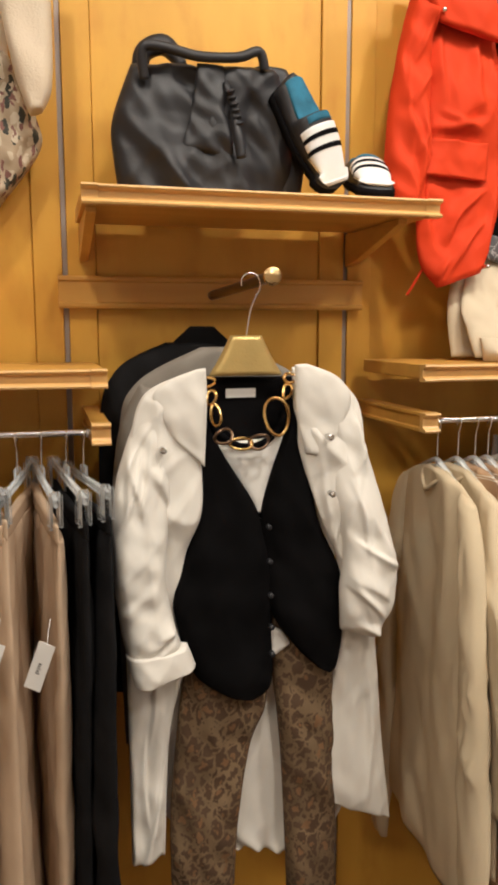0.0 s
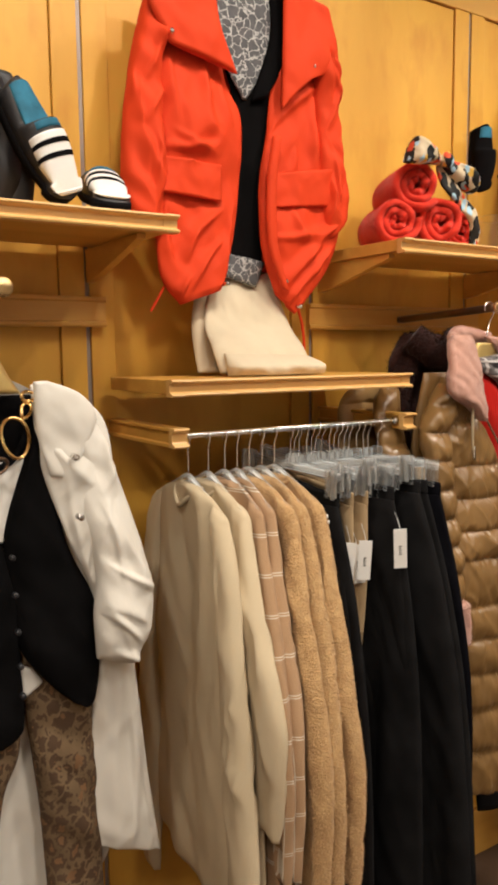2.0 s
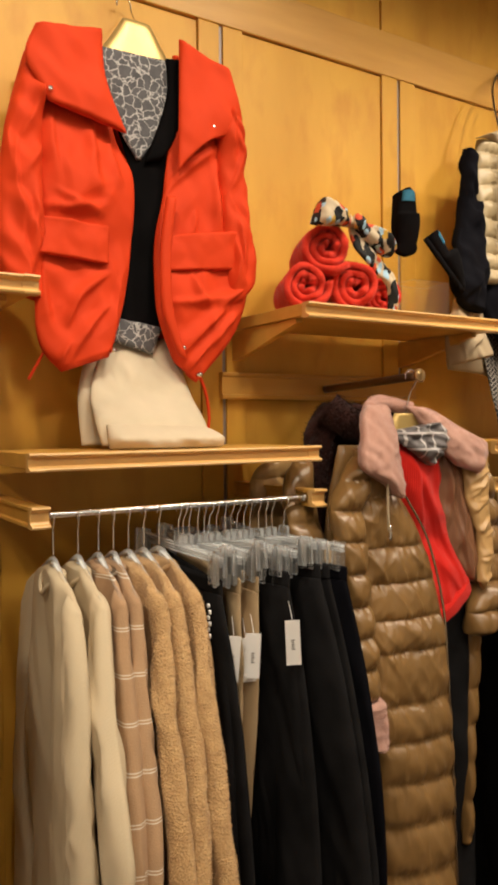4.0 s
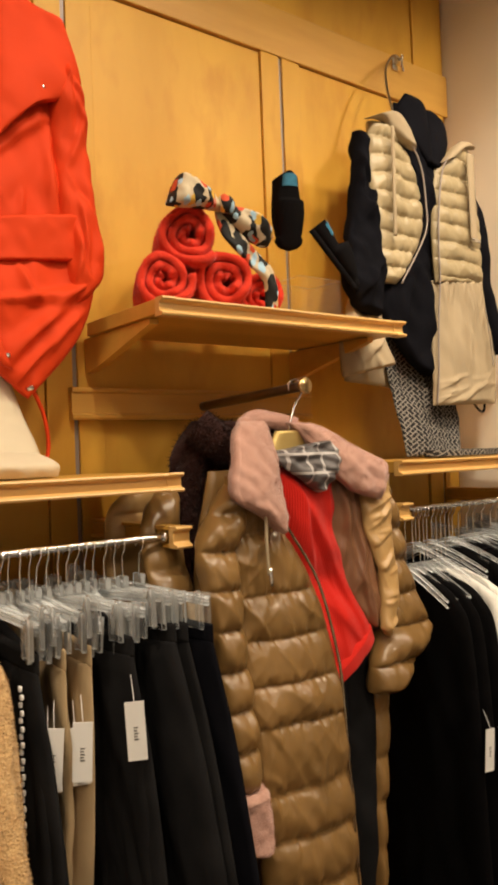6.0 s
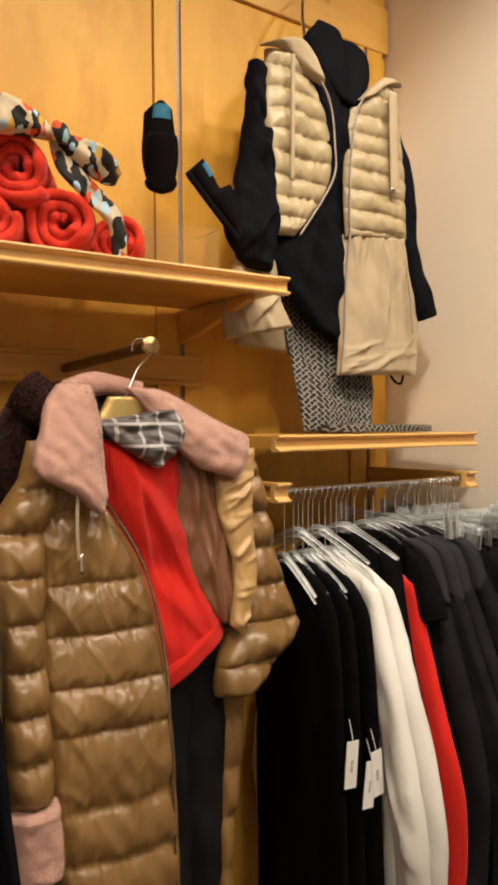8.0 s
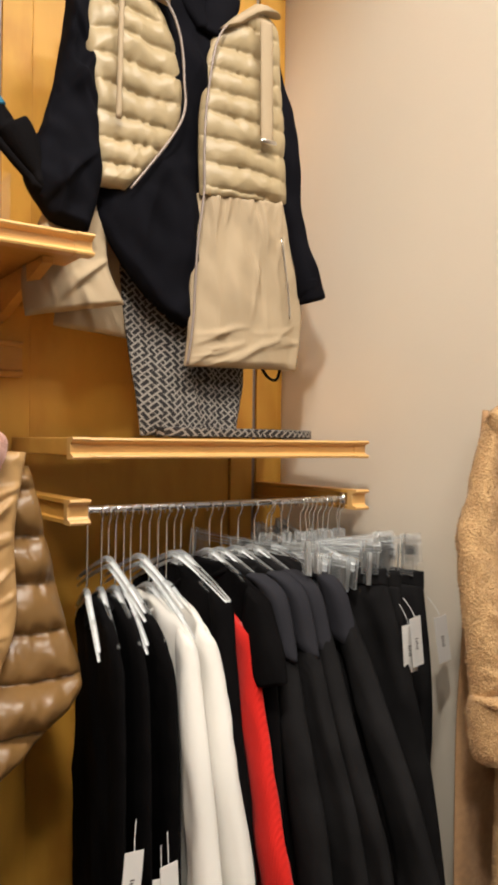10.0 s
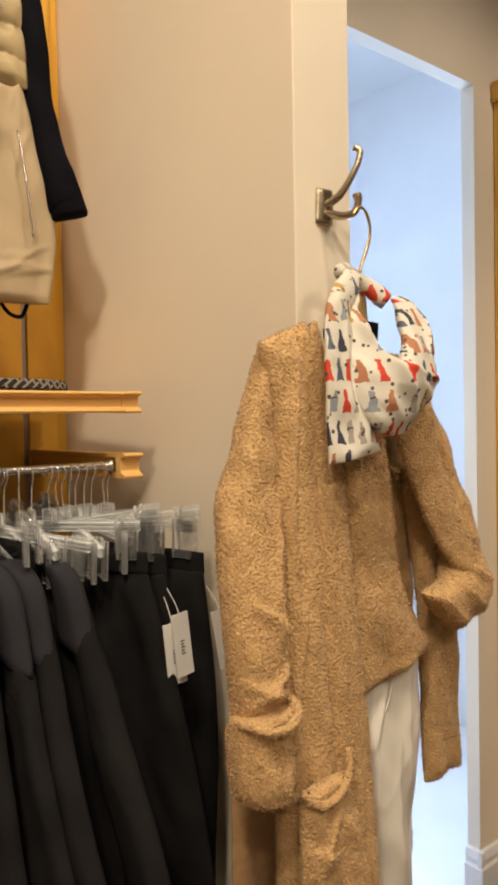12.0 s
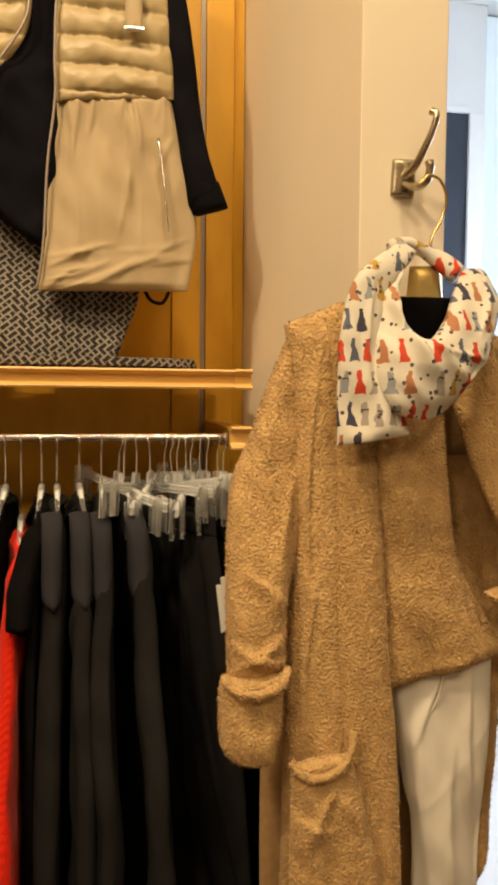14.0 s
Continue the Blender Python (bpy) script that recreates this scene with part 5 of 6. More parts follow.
part("front", panel([(0.925, 1.76), (0.860, 1.612), (0.842, 1.53), (0.850, 1.462)], [(1.120, 1.755), (1.148, 1.600), (1.150, 1.53), (1.160, 1.462)], (2.22, 2.16, 2.09, 2.06), (0.02, 0.03, 0.035), 22, 30, 0.008, (9, 7), seed=65, crease=0.006), DENIM, jn)
part("fold", panel([(0.862, 1.515), (0.850, 1.482), (0.856, 1.454)], [(1.140, 1.508), (1.172, 1.482), (1.172, 1.454)], (2.06, 2.025, 2.03), (0.03, 0.055, 0.05), 26, 22, 0.010, (10, 8), seed=66, crease=0.006), DENIM, jn)
part("back", panel([(0.885, 1.74), (0.835, 1.60), (0.825, 1.462)], [(0.95, 1.74), (0.93, 1.60), (0.93, 1.462)], (2.235, 2.19, 2.14), 0.02, 14, 24, 0.006, seed=67), DENIM, jn)

# ---------------------------------------------------------------- puffer outfit on the second bar
flat_hanger(1.700, 1.885, 1.485, 1.540, 0.040, 0.075, (1.755, 1.92, 1.648), "gilt display hanger on the bronze rod")
yb = (1.87, 1.84, 1.79, 1.77)
pc = thing("puffer_coat", "long bronze quilted puffer coat hanging open with pink fur collar", "coat", (1.72, 1.86, 1.45))
SEAMS = (1.460, 1.310, 1.170, 1.075, 0.980, 0.895, 0.752, 0.655, 0.545, 0.430, 0.300, 0.140)
part("front_panel", panel([(1.515, 1.440), (1.501, 1.277), (1.497, 1.146), (1.492, 1.007), (1.498, 0.849), (1.505, 0.56), (1.51, 0.17)], [(1.580, 1.420), (1.640, 1.323), (1.712, 1.187), (1.739, 1.019), (1.742, 0.870), (1.742, 0.56), (1.74, 0.15)], yb, 0.038, 44, 150, 0.005, (9, 6), quilt=SEAMS, swing=0.06, seed=71, crease=0.006, cs=15), PUFF, pc)
part("sleeve", panel([(1.530, 1.440), (1.424, 1.306), (1.416, 1.200), (1.420, 1.074), (1.416, 0.953), (1.409, 0.775)], [(1.580, 1.420), (1.525, 1.276), (1.510, 1.168), (1.500, 1.062), (1.500, 0.915), (1.500, 0.772)], (1.87, 1.84, 1.80, 1.77), 0.050, 18, 90, 0.008, (9, 6), quilt=0.082, seed=72, crease=0.005, cs=15), PUFF, pc)
part("fur_cuff", panel([(1.405, 0.790), (1.400, 0.68)], [(1.505, 0.790), (1.510, 0.66)], 1.765, 0.06, 18, 16, 0.006, (14, 12), tuft=0.006, seed=73), FUR, pc, "pink fur cuff")
part("lining_flap", panel([(1.800, 1.440), (1.812, 1.277), (1.832, 1.176), (1.866, 1.097), (1.895, 1.050)], [(1.960, 1.440), (1.945, 1.293), (1.955, 1.162), (1.925, 1.035)], (1.86, 1.835, 1.81), 0.014, 18, 50, 0.010, (8, 6), seed=74, lines=loose_folds(21, 9, 1.83, 1.94, 1.08, 1.40, 0.22, 0.010, 0.012, -10, 18), crease=0.003), LINING, pc, "brown satin lining")
part("facing", panel([(1.915, 1.430), (1.905, 1.293), (1.930, 1.162), (1.908, 1.045)], [(2.022, 1.425), (1.995, 1.289), (1.990, 1.133), (1.935, 1.018)], (1.85, 1.812, 1.785), 0.020, 16, 60, 0.008, (10, 8), seed=174, lines=loose_folds(121, 14, 1.935, 1.985, 1.06, 1.40, 0.07, 0.008, 0.008, 50, 88), crease=0.005, cs=14), PUFFL, pc, "tan turned-back edge")
part("sleeve", panel([(1.96, 1.40), (1.975, 1.27), (1.965, 1.126), (1.925, 1.021), (1.885, 0.960), (1.879, 0.890)], [(2.035, 1.40), (2.062, 1.278), (2.098, 1.113), (2.116, 1.019), (2.047, 0.945), (1.940, 0.880)], (1.88, 1.86, 1.82, 1.80), (0.045, 0.05, 0.055, 0.05), 18, 90, 0.010, (9, 6), quilt=0.082, seed=75, crease=0.005, cs=15), PUFF, pc)
part("front_panel", panel([(1.90, 1.06), (1.915, 0.80), (1.90, 0.55), (1.89, 0.25)], [(1.99, 1.06), (1.970, 0.719), (1.94, 0.55), (1.92, 0.25)], (1.85, 1.83), 0.03, 14, 80, 0.006, quilt=0.109, seed=76), PUFF, pc)
part("back_panel", panel([(1.52, 1.45), (1.47, 1.2), (1.47, 0.80), (1.48, 0.24)], [(1.98, 1.45), (2.02, 1.2), (2.0, 0.80), (1.97, 0.24)], 1.945, 0.03, 24, 100, 0.006, quilt=0.109, seed=77), PUFF, pc)
part("fur_collar", panel([(1.556, 1.562), (1.525, 1.520), (1.508, 1.469), (1.490, 1.426), (1.496, 1.388), (1.556, 1.352), (1.602, 1.312)], [(1.618, 1.562), (1.628, 1.501), (1.628, 1.432), (1.626, 1.380), (1.624, 1.351), (1.620, 1.330), (1.615, 1.306)], (1.86, 1.825, 1.805, 1.80), (0.030, 0.036, 0.036, 0.022), 26, 48, 0.007, (16, 12), edge=0.5, tuft=0.004, seed=78), FUR, pc, "dusty pink fur collar")
part("fur_collar", panel([(1.710, 1.560), (1.752, 1.505), (1.797, 1.438), (1.857, 1.385)], [(1.790, 1.556), (1.850, 1.522), (1.908, 1.486), (1.975, 1.446), (1.945, 1.362)], (1.88, 1.84, 1.81), (0.030, 0.036, 0.038, 0.028), 26, 48, 0.007, (16, 12), edge=0.5, tuft=0.004, seed=79), FUR, pc, "dusty pink fur collar")
part("collar_back", tube([(1.585, 1.885, 1.552), (1.640, 1.925, 1.566), (1.700, 1.930, 1.566), (1.755, 1.895, 1.552)], 0.022, 12, 24, wr=0.006), FUR, pc)
part("zip", tube([(1.612, 1.80, 1.345), (1.650, 1.805, 1.30), (1.704, 1.782, 1.187), (1.731, 1.755, 1.02), (1.729, 1.735, 0.87), (1.727, 1.715, 0.56), (1.724, 1.692, 0.16)], 0.0035, 6), NICKEL, pc, "grey metal zip")
part("zip", tube([(1.505, 1.80, 1.400), (1.555, 1.782, 1.37), (1.622, 1.785, 1.345)], 0.003, 6), NICKEL, pc)
part("drawcord", tube([(1.565, 1.79, 1.36), (1.56, 1.785, 1.28), (1.562, 1.783, 1.22)], 0.004, 6), SANDC, pc)
part("drawcord", tube([(1.568, 1.785, 1.235), (1.567, 1.783, 1.195)], 0.0045, 6, 4), CHROME, pc)
rs = thing("red_sweater", "scarlet ribbed sweater inside the open puffer coat", "sweater", (1.75, 1.87, 1.43))
part("body", panel([(1.640, 1.450), (1.655, 1.310), (1.700, 1.188), (1.715, 1.083), (1.712, 0.912)], [(1.845, 1.460), (1.845, 1.298), (1.850, 1.176), (1.885, 1.099), (1.915, 1.024)], (1.88, 1.85, 1.82), 0.03, 22, 46, 0.014, (7, 5), seed=81, lines=loose_folds(22, 8, 1.68, 1.86, 0.96, 1.35, 0.22, 0.012, 0.018, -35, 5), crease=0.003), REDK, rs)
part("rib_hem", panel([(1.713, 0.945), (1.712, 0.905)], [(1.893, 1.062), (1.908, 1.022)], 1.815, 0.036, 22, 8, 0.006, (9, 5), seed=82), REDK, rs)
sc = thing("neck_scarf", "grey checked satin scarf knotted at the sweater's neck", "scarf", (1.73, 1.84, 1.46))
part("cloth", panel([(1.636, 1.490), (1.655, 1.455), (1.690, 1.425), (1.738, 1.395)], [(1.812, 1.518), (1.815, 1.480), (1.806, 1.435), (1.750, 1.390)], (1.85, 1.825, 1.81), 0.025, 24, 26, 0.016, (12, 26), seed=83, crease=0.01), TARTAN, sc)
pk = thing("wool_trousers", "black wool trousers hanging inside the puffer coat", "trousers", (1.83, 1.86, 0.95))
part("leg", panel([(1.700, 1.05), (1.715, 0.85), (1.715, 0.60), (1.71, 0.0)], [(1.835, 1.05), (1.845, 0.85), (1.845, 0.55), (1.84, 0.0)], 1.855, 0.032, 18, 44, 0.008, (8, 3), (1, 0.008), seed=84), BLACKW, pk)
part("leg", panel([(1.815, 1.05), (1.825, 0.85), (1.825, 0.60), (1.83, 0.0)], [(1.93, 1.05), (1.935, 0.85), (1.945, 0.55), (1.975, 0.0)], 1.860, 0.032, 18, 44, 0.008, (8, 3), (1, 0.008), seed=184), BLACKW, pk)
mf = thing("fur_coat", "dark maroon fur coat at the back of the rod", "coat", (1.6, 2.06, 1.55))
part("body", panel([(1.56, 1.575), (1.50, 1.50), (1.49, 1.40), (1.48, 0.9), (1.48, 0.5)], [(1.68, 1.575), (1.80, 1.52), (1.84, 1.40), (1.84, 0.9), (1.84, 0.5)], 2.09, 0.045, 24, 50, 0.012, (9, 8), tuft=0.006, seed=85), MAROON, mf)
part("sleeve", panel([(1.525, 1.51), (1.48, 1.40), (1.47, 1.1), (1.48, 0.85)], [(1.58, 1.52), (1.55, 1.40), (1.55, 1.1), (1.56, 0.85)], 2.065, 0.045, 16, 40, 0.010, (9, 8), seed=185), MAROON, mf)
part("collar", tube([(1.53, 2.03, 1.56), (1.57, 2.0, 1.52), (1.63, 1.99, 1.50), (1.69, 2.0, 1.52), (1.73, 2.03, 1.56)], 0.045, 12, wr=0.01), MAROON, mf)
tp = thing("tan_puffer", "tan quilted puffer jacket behind the long coat", "jacket", (1.5, 2.14, 1.4))
part("body", panel([(1.46, 1.430), (1.36, 1.36), (1.35, 1.20), (1.35, 0.62)], [(1.62, 1.440), (1.70, 1.36), (1.72, 1.20), (1.72, 0.62)], 2.17, 0.035, 24, 90, 0.008, quilt=0.11, seed=86), PUFFL, tp)
part("sleeve", panel([(1.435, 1.415), (1.345, 1.30), (1.352, 1.10), (1.385, 0.85)], [(1.48, 1.415), (1.455, 1.25), (1.455, 1.10), (1.462, 0.85)], (2.06, 1.95, 1.88), 0.035, 16, 80, 0.010, quilt=0.08, seed=87), PUFF, tp)
kt = thing("khaki_coat", "khaki twill coat sleeve hanging beside the puffer coat", "coat", (1.39, 1.86, 1.2))
part("sleeve", panel([(1.362, 1.20), (1.382, 1.02), (1.408, 0.86)], [(1.415, 1.195), (1.432, 1.02), (1.452, 0.85)], 1.86, 0.022, 14, 30, 0.008, seed=88), KHAKI, kt)
part("body", panel([(1.37, 1.25), (1.36, 1.0), (1.37, 0.45)], [(1.44, 1.25), (1.44, 1.0), (1.45, 0.45)], 2.0, 0.02, 14, 40, 0.008, seed=89), KHAKI, kt)

for o in (pc, rs, sc, pk):
    o.matrix_basis = Matrix.Translation((-0.006, 0.015, 0)) @ o.matrix_basis

# ---------------------------------------------------------------- second shelf: rolled fleece throws, scarf, shoes on acrylic


def rolled_throw(x, z, r, turn, yfront=1.99, depth=0.27, seed=0.0, tilt=0.0):
    """A rolled blanket: one thick sheet wound in a spiral, its end towards the room."""
    t = thing("rolled_throw", "scarlet fleece throw rolled up and stacked on the shelf", "blanket", (x, yfront, z - r), "rolled fleece throws")
    bm = bmesh.new()
    turns, th, n = 2.7, r / 3.25, 110
    ny = 8
    cols = []
    for i in range(n + 1):
        f = i / n
        a = turn + 2 * math.pi * turns * f
        rr = th * 0.45 + (r - th * 0.62) * f
        wob = 1 + 0.05 * math.sin(3 * a + seed)
        tt = th * 0.56 * (1 - 0.10 * math.sin(5 * a + seed))
        col = []
        for k in range(ny + 1):
            g = k / ny
            y = yfront + depth * g + (0.006 * math.sin(4 * a + seed) + 0.018 * (1 - f)) * (1 - g)
            sq = 1 + 0.02 * math.sin(6 * g + seed)
            e = 0.62 if k == 0 else 1.0
            col.append([(x + (rr * wob + s * tt * e) * math.cos(a) * sq, y, z + (rr * wob + s * tt * e) * math.sin(a) * sq) for s in (-1, 1)])
        cols.append(col)
    vs = [[[bm.verts.new(p) for p in pair] for pair in col] for col in cols]
    for c0, c1 in zip(vs, vs[1:]):
        for k in range(ny):
            bm.faces.new((c0[k][1], c1[k][1], c1[k + 1][1], c0[k + 1][1]))
            bm.faces.new((c0[k][0], c0[k + 1][0], c1[k + 1][0], c1[k][0]))
        bm.faces.new((c0[0][0], c1[0][0], c1[0][1], c0[0][1]))
        bm.faces.new((c0[ny][0], c0[ny][1], c1[ny][1], c1[ny][0]))
    for c in (vs[0], vs[-1]):
        for k in range(ny):
            bm.faces.new((c[k][0], c[k][1], c[k + 1][1], c[k + 1][0]))
    part("sheet", bm, FLEECE, t)
    t.matrix_basis = t.matrix_basis @ pose(0, 0, 0, 0, 0, -27)
    return t


rolled_throw(1.600, 1.914, 0.075, 0.6, 1.975, 0.24, seed=1.0)
rolled_throw(1.440, 1.908, 0.069, 2.0, 2.00, 0.24, seed=2.5)
rolled_throw(1.505, 2.018, 0.076, 1.2, 1.985, 0.25, seed=4.0)
rolled_throw(1.765, 1.904, 0.065, 0.2, 2.04, 0.16, seed=5.5)
hs = thing("patterned_scarf", "bold black, gold and red printed scarf draped over the throws", "scarf", (1.58, 1.99, 2.08))
part("bow_loop", panel([(1.580, 2.112), (1.530, 2.140), (1.465, 2.158), (1.440, 2.110)], [(1.580, 2.092), (1.520, 2.085), (1.460, 2.078), (1.428, 2.080)], (1.985, 1.965, 1.975), (0.012, 0.030, 0.034, 0.020), 20, 40, 0.012, (16, 14), seed=91, crease=0.008), BOLD, hs)
part("bow_loop", panel([(1.585, 2.112), (1.645, 2.098), (1.700, 2.068), (1.722, 2.048)], [(1.585, 2.088), (1.630, 2.045), (1.678, 2.015), (1.712, 2.018)], (1.980, 1.960, 1.965), (0.012, 0.026, 0.030, 0.018), 20, 40, 0.012, (16, 14), seed=94, crease=0.008), BOLD, hs)
part("knot", tube([(1.582, 1.962, 2.118), (1.583, 1.952, 2.100), (1.582, 1.958, 2.082)], (0.014, 0.019, 0.014), 12, wr=0.008, seed=3), BOLD, hs)
part("end", panel([(1.570, 2.090), (1.585, 2.030), (1.640, 1.975), (1.690, 1.925), (1.705, 1.845)], [(1.600, 2.100), (1.625, 2.050), (1.680, 2.000), (1.725, 1.945), (1.738, 1.845)], (1.985, 1.970, 1.960, 1.965), 0.010, 14, 50, 0.008, (16, 14), seed=92), BOLD, hs)
hs.matrix_basis = Matrix.Translation((0.010, 0, -0.014)) @ hs.matrix_basis
sh1 = slip_on("clog_shoe", "black suede slip-on shoe on a clear acrylic stand", SUEDE, None, TEAL, (), "black slip-on pair", 0.20)
sh1.matrix_basis = axes((1.908, 2.115, 2.262), (0.02, -0.04, -1), (-0.25, -0.95, 0.05), 0.86)
sh2 = copy_thing(sh1, axes((1.965, 2.075, 2.105), (0.66, -0.12, -0.74), (0.45, -0.62, 0.55), 1.05))
st = thing("shoe_stand", "clear acrylic shoe stand on the shelf", "stand", (1.95, 2.18, TOP))
for lo, hi in (((1.885, 2.03, TOP), (1.888, 2.15, 1.965)), ((2.032, 2.03, TOP), (2.035, 2.15, 1.965)), ((1.8885, 2.03, TOP), (2.0315, 2.033, 1.965)), ((1.8885, 2.147, TOP), (2.0315, 2.15, 1.965))):
    part("plate", boxed(lo, hi), ACRYL, st, smooth=False)
part("upright", boxed((1.880, 2.152, TOP), (1.960, 2.156, 2.25)), ACRYL, st, smooth=False)

# ---------------------------------------------------------------- vest outfit on the wall
yv = 2.10
wh = thing("wall_hook", "chrome wall hook on the panelled wall", "hook", (2.631, WALL - 0.01, 2.878))
part("plate", boxed((2.617, WALL - 0.0165, 2.848), (2.645, WALL - 0.0095, 2.898), 0.003), CHROME, wh)
part("arm", tube([(2.631, WALL - 0.012, 2.864), (2.631, WALL - 0.030, 2.864), (2.631, WALL - 0.044, 2.868), (2.631, WALL - 0.048, 2.888)], 0.005, 10), CHROME, wh)
vh = thing("display_hanger", "chrome and gilt display hanger on the wall hook", "hanger", (2.44, yv, 2.5), "gilt display hangers")
part("hook", tube([(2.44, 2.12, 2.49), (2.408, 2.14, 2.578), (2.436, 2.19, 2.702), (2.486, 2.23, 2.787), (2.569, 2.27, 2.863), (2.631, 2.295, 2.878), (2.66, 2.305, 2.848)], 0.0055, 10, 48), CHROME, vh)
part("plate", panel([(2.475, 2.56), (2.46, 2.42)], [(2.535, 2.56), (2.55, 2.42)], yv + 0.020, 0.012, 8, 8, 0), GILT, vh)
tn = thing("turtleneck", "long black turtleneck top with hanging sleeves", "sweater", (2.45, yv, 2.5))
part("body", panel([(2.395, 2.490), (2.440, 2.317), (2.280, 2.030), (2.275, 1.939), (2.372, 1.796), (2.480, 1.713)], [(2.630, 2.500), (2.580, 2.356), (2.560, 2.125), (2.550, 1.953), (2.535, 1.839), (2.508, 1.714)], (yv, yv - 0.015, yv - 0.02), 0.035, 24, 54, 0.014, (7, 5), seed=101, crease=0.016), NAVY, tn)
part("collar", panel([(2.402, 2.555), (2.432, 2.500), (2.470, 2.440), (2.508, 2.392)], [(2.456, 2.618), (2.520, 2.595), (2.528, 2.490), (2.538, 2.395)], (yv - 0.010, yv - 0.035, yv - 0.045), 0.012, 16, 26, 0.004, (9, 7), seed=102, edge=0.3), NAVY, tn)
part("collar", panel([(2.556, 2.600), (2.548, 2.500), (2.515, 2.395)], [(2.606, 2.602), (2.640, 2.565), (2.632, 2.480), (2.572, 2.385)], (yv + 0.010, yv - 0.02, yv - 0.045), 0.012, 16, 26, 0.004, (9, 7), seed=103, edge=0.3), NAVY, tn)
part("collar_inner", panel([(2.462, 2.612), (2.44, 2.38)], [(2.626, 2.600), (2.60, 2.38)], yv + 0.045, 0.010, 12, 12, 0.003, seed=104), NAVY, tn)
part("sleeve", panel([(2.222, 2.445), (2.190, 2.221), (2.158, 2.104), (2.112, 1.979), (2.165, 1.890)], [(2.275, 2.450), (2.270, 2.290), (2.272, 2.123), (2.275, 1.987), (2.245, 1.880)], (yv, yv - 0.03, yv - 0.05), 0.040, 18, 50, 0.016, (8, 7), seed=105, lines=loose_folds(20, 10, 2.14, 2.26, 1.90, 2.40, 0.14, 0.014, 0.016, -50, 50), crease=0.004), NAVY, tn)
part("sleeve", panel([(2.715, 2.460), (2.745, 2.151), (2.772, 1.939), (2.795, 1.800)], [(2.758, 2.440), (2.802, 2.205), (2.832, 1.969), (2.868, 1.830)], (yv, yv - 0.03, yv - 0.05), 0.035, 16, 50, 0.010, (8, 6), seed=106), NAVY, tn)
part("cuff", panel([(2.790, 1.850), (2.802, 1.788)], [(2.862, 1.868), (2.884, 1.812)], yv - 0.05, 0.040, 12, 8, 0.003, seed=107), NAVY, tn)
vt = thing("puffer_vest", "sand quilted puffer vest with a cotton skirt panel", "vest", (2.5, yv, 2.45))
part("front_panel", panel([(2.250, 2.470), (2.242, 2.288), (2.258, 2.123), (2.266, 1.985)], [(2.350, 2.490), (2.452, 2.340), (2.458, 2.150), (2.330, 1.985)], (yv - 0.035, yv - 0.05), 0.030, 22, 110, 0.005, (9, 6), quilt=0.057, seed=108, crease=0.0035, cs=17), SAND, vt)
part("front_panel", panel([(2.640, 2.470), (2.553, 2.383), (2.521, 2.230), (2.515, 2.117), (2.518, 2.010)], [(2.690, 2.500), (2.740, 2.458), (2.748, 2.328), (2.760, 2.151), (2.764, 2.035)], (yv - 0.035, yv - 0.05), 0.030, 22, 110, 0.005, (9, 6), quilt=0.057, seed=109, crease=0.0035, cs=17), SAND, vt)
part("skirt_panel", panel([(2.519, 2.020), (2.503, 1.891), (2.493, 1.723), (2.479, 1.617)], [(2.758, 2.042), (2.788, 1.915), (2.815, 1.773), (2.795, 1.626)], (yv - 0.035, yv - 0.045, yv - 0.055), 0.026, 30, 44, 0.006, (9, 5), (3.5, 0.003), fold_top=0.9, seed=110, lines=loose_folds(17, 11, 2.52, 2.78, 1.94, 2.04, 0.11, 0.009, 0.007, -10, 10) + loose_folds(18, 12, 2.50, 2.79, 1.63, 1.72, 0.12, 0.006, 0.007, 50, 88) + loose_folds(23, 5, 2.53, 2.76, 1.72, 1.92, 0.16, 0.006, 0.010, -30, 30), crease=0.004), SANDC, vt, "plain sand cotton skirt")
part("skirt_panel", panel([(2.205, 1.99), (2.158, 1.90), (2.122, 1.79), (2.128, 1.70)], [(2.300, 1.99), (2.305, 1.90), (2.312, 1.818), (2.345, 1.745)], (yv, yv - 0.01, yv - 0.02), 0.028, 20, 36, 0.014, (9, 7), seed=111, lines=loose_folds(19, 9, 2.13, 2.30, 1.72, 1.95, 0.12, 0.014, 0.012, -60, 60), crease=0.004), SANDC, vt, "plain sand cotton skirt")
part("back_panel", panel([(2.30, 2.47), (2.27, 2.1), (2.22, 1.70)], [(2.74, 2.48), (2.77, 2.1), (2.79, 1.65)], yv + 0.07, 0.012, 20, 40, 0.006, seed=112), SANDC, vt)
part("hood", panel([(2.215, 2.462), (2.290, 2.472), (2.385, 2.425)], [(2.330, 2.510), (2.378, 2.505), (2.430, 2.410)], yv - 0.060, 0.024, 14, 20, 0.006, (10, 8), seed=113, crease=0.008), SANDC, vt)
part("hood", panel([(2.560, 2.400), (2.600, 2.440), (2.660, 2.490)], [(2.610, 2.420), (2.680, 2.470), (2.735, 2.478)], yv - 0.060, 0.022, 12, 20, 0.006, (10, 8), seed=114, crease=0.008), SANDC, vt)
for pts in ([(2.352, 2.480), (2.440, 2.375), (2.462, 2.25), (2.452, 2.15), (2.335, 1.985)], [(2.640, 2.462), (2.556, 2.383), (2.523, 2.23), (2.516, 2.10), (2.516, 2.01), (2.500, 1.88), (2.491, 1.72), (2.477, 1.618)]):
    part("zip", tube([(x, yv - 0.072, z) for x, z in pts], 0.003, 6, 40), SLOT, vt, "pale metal zip")
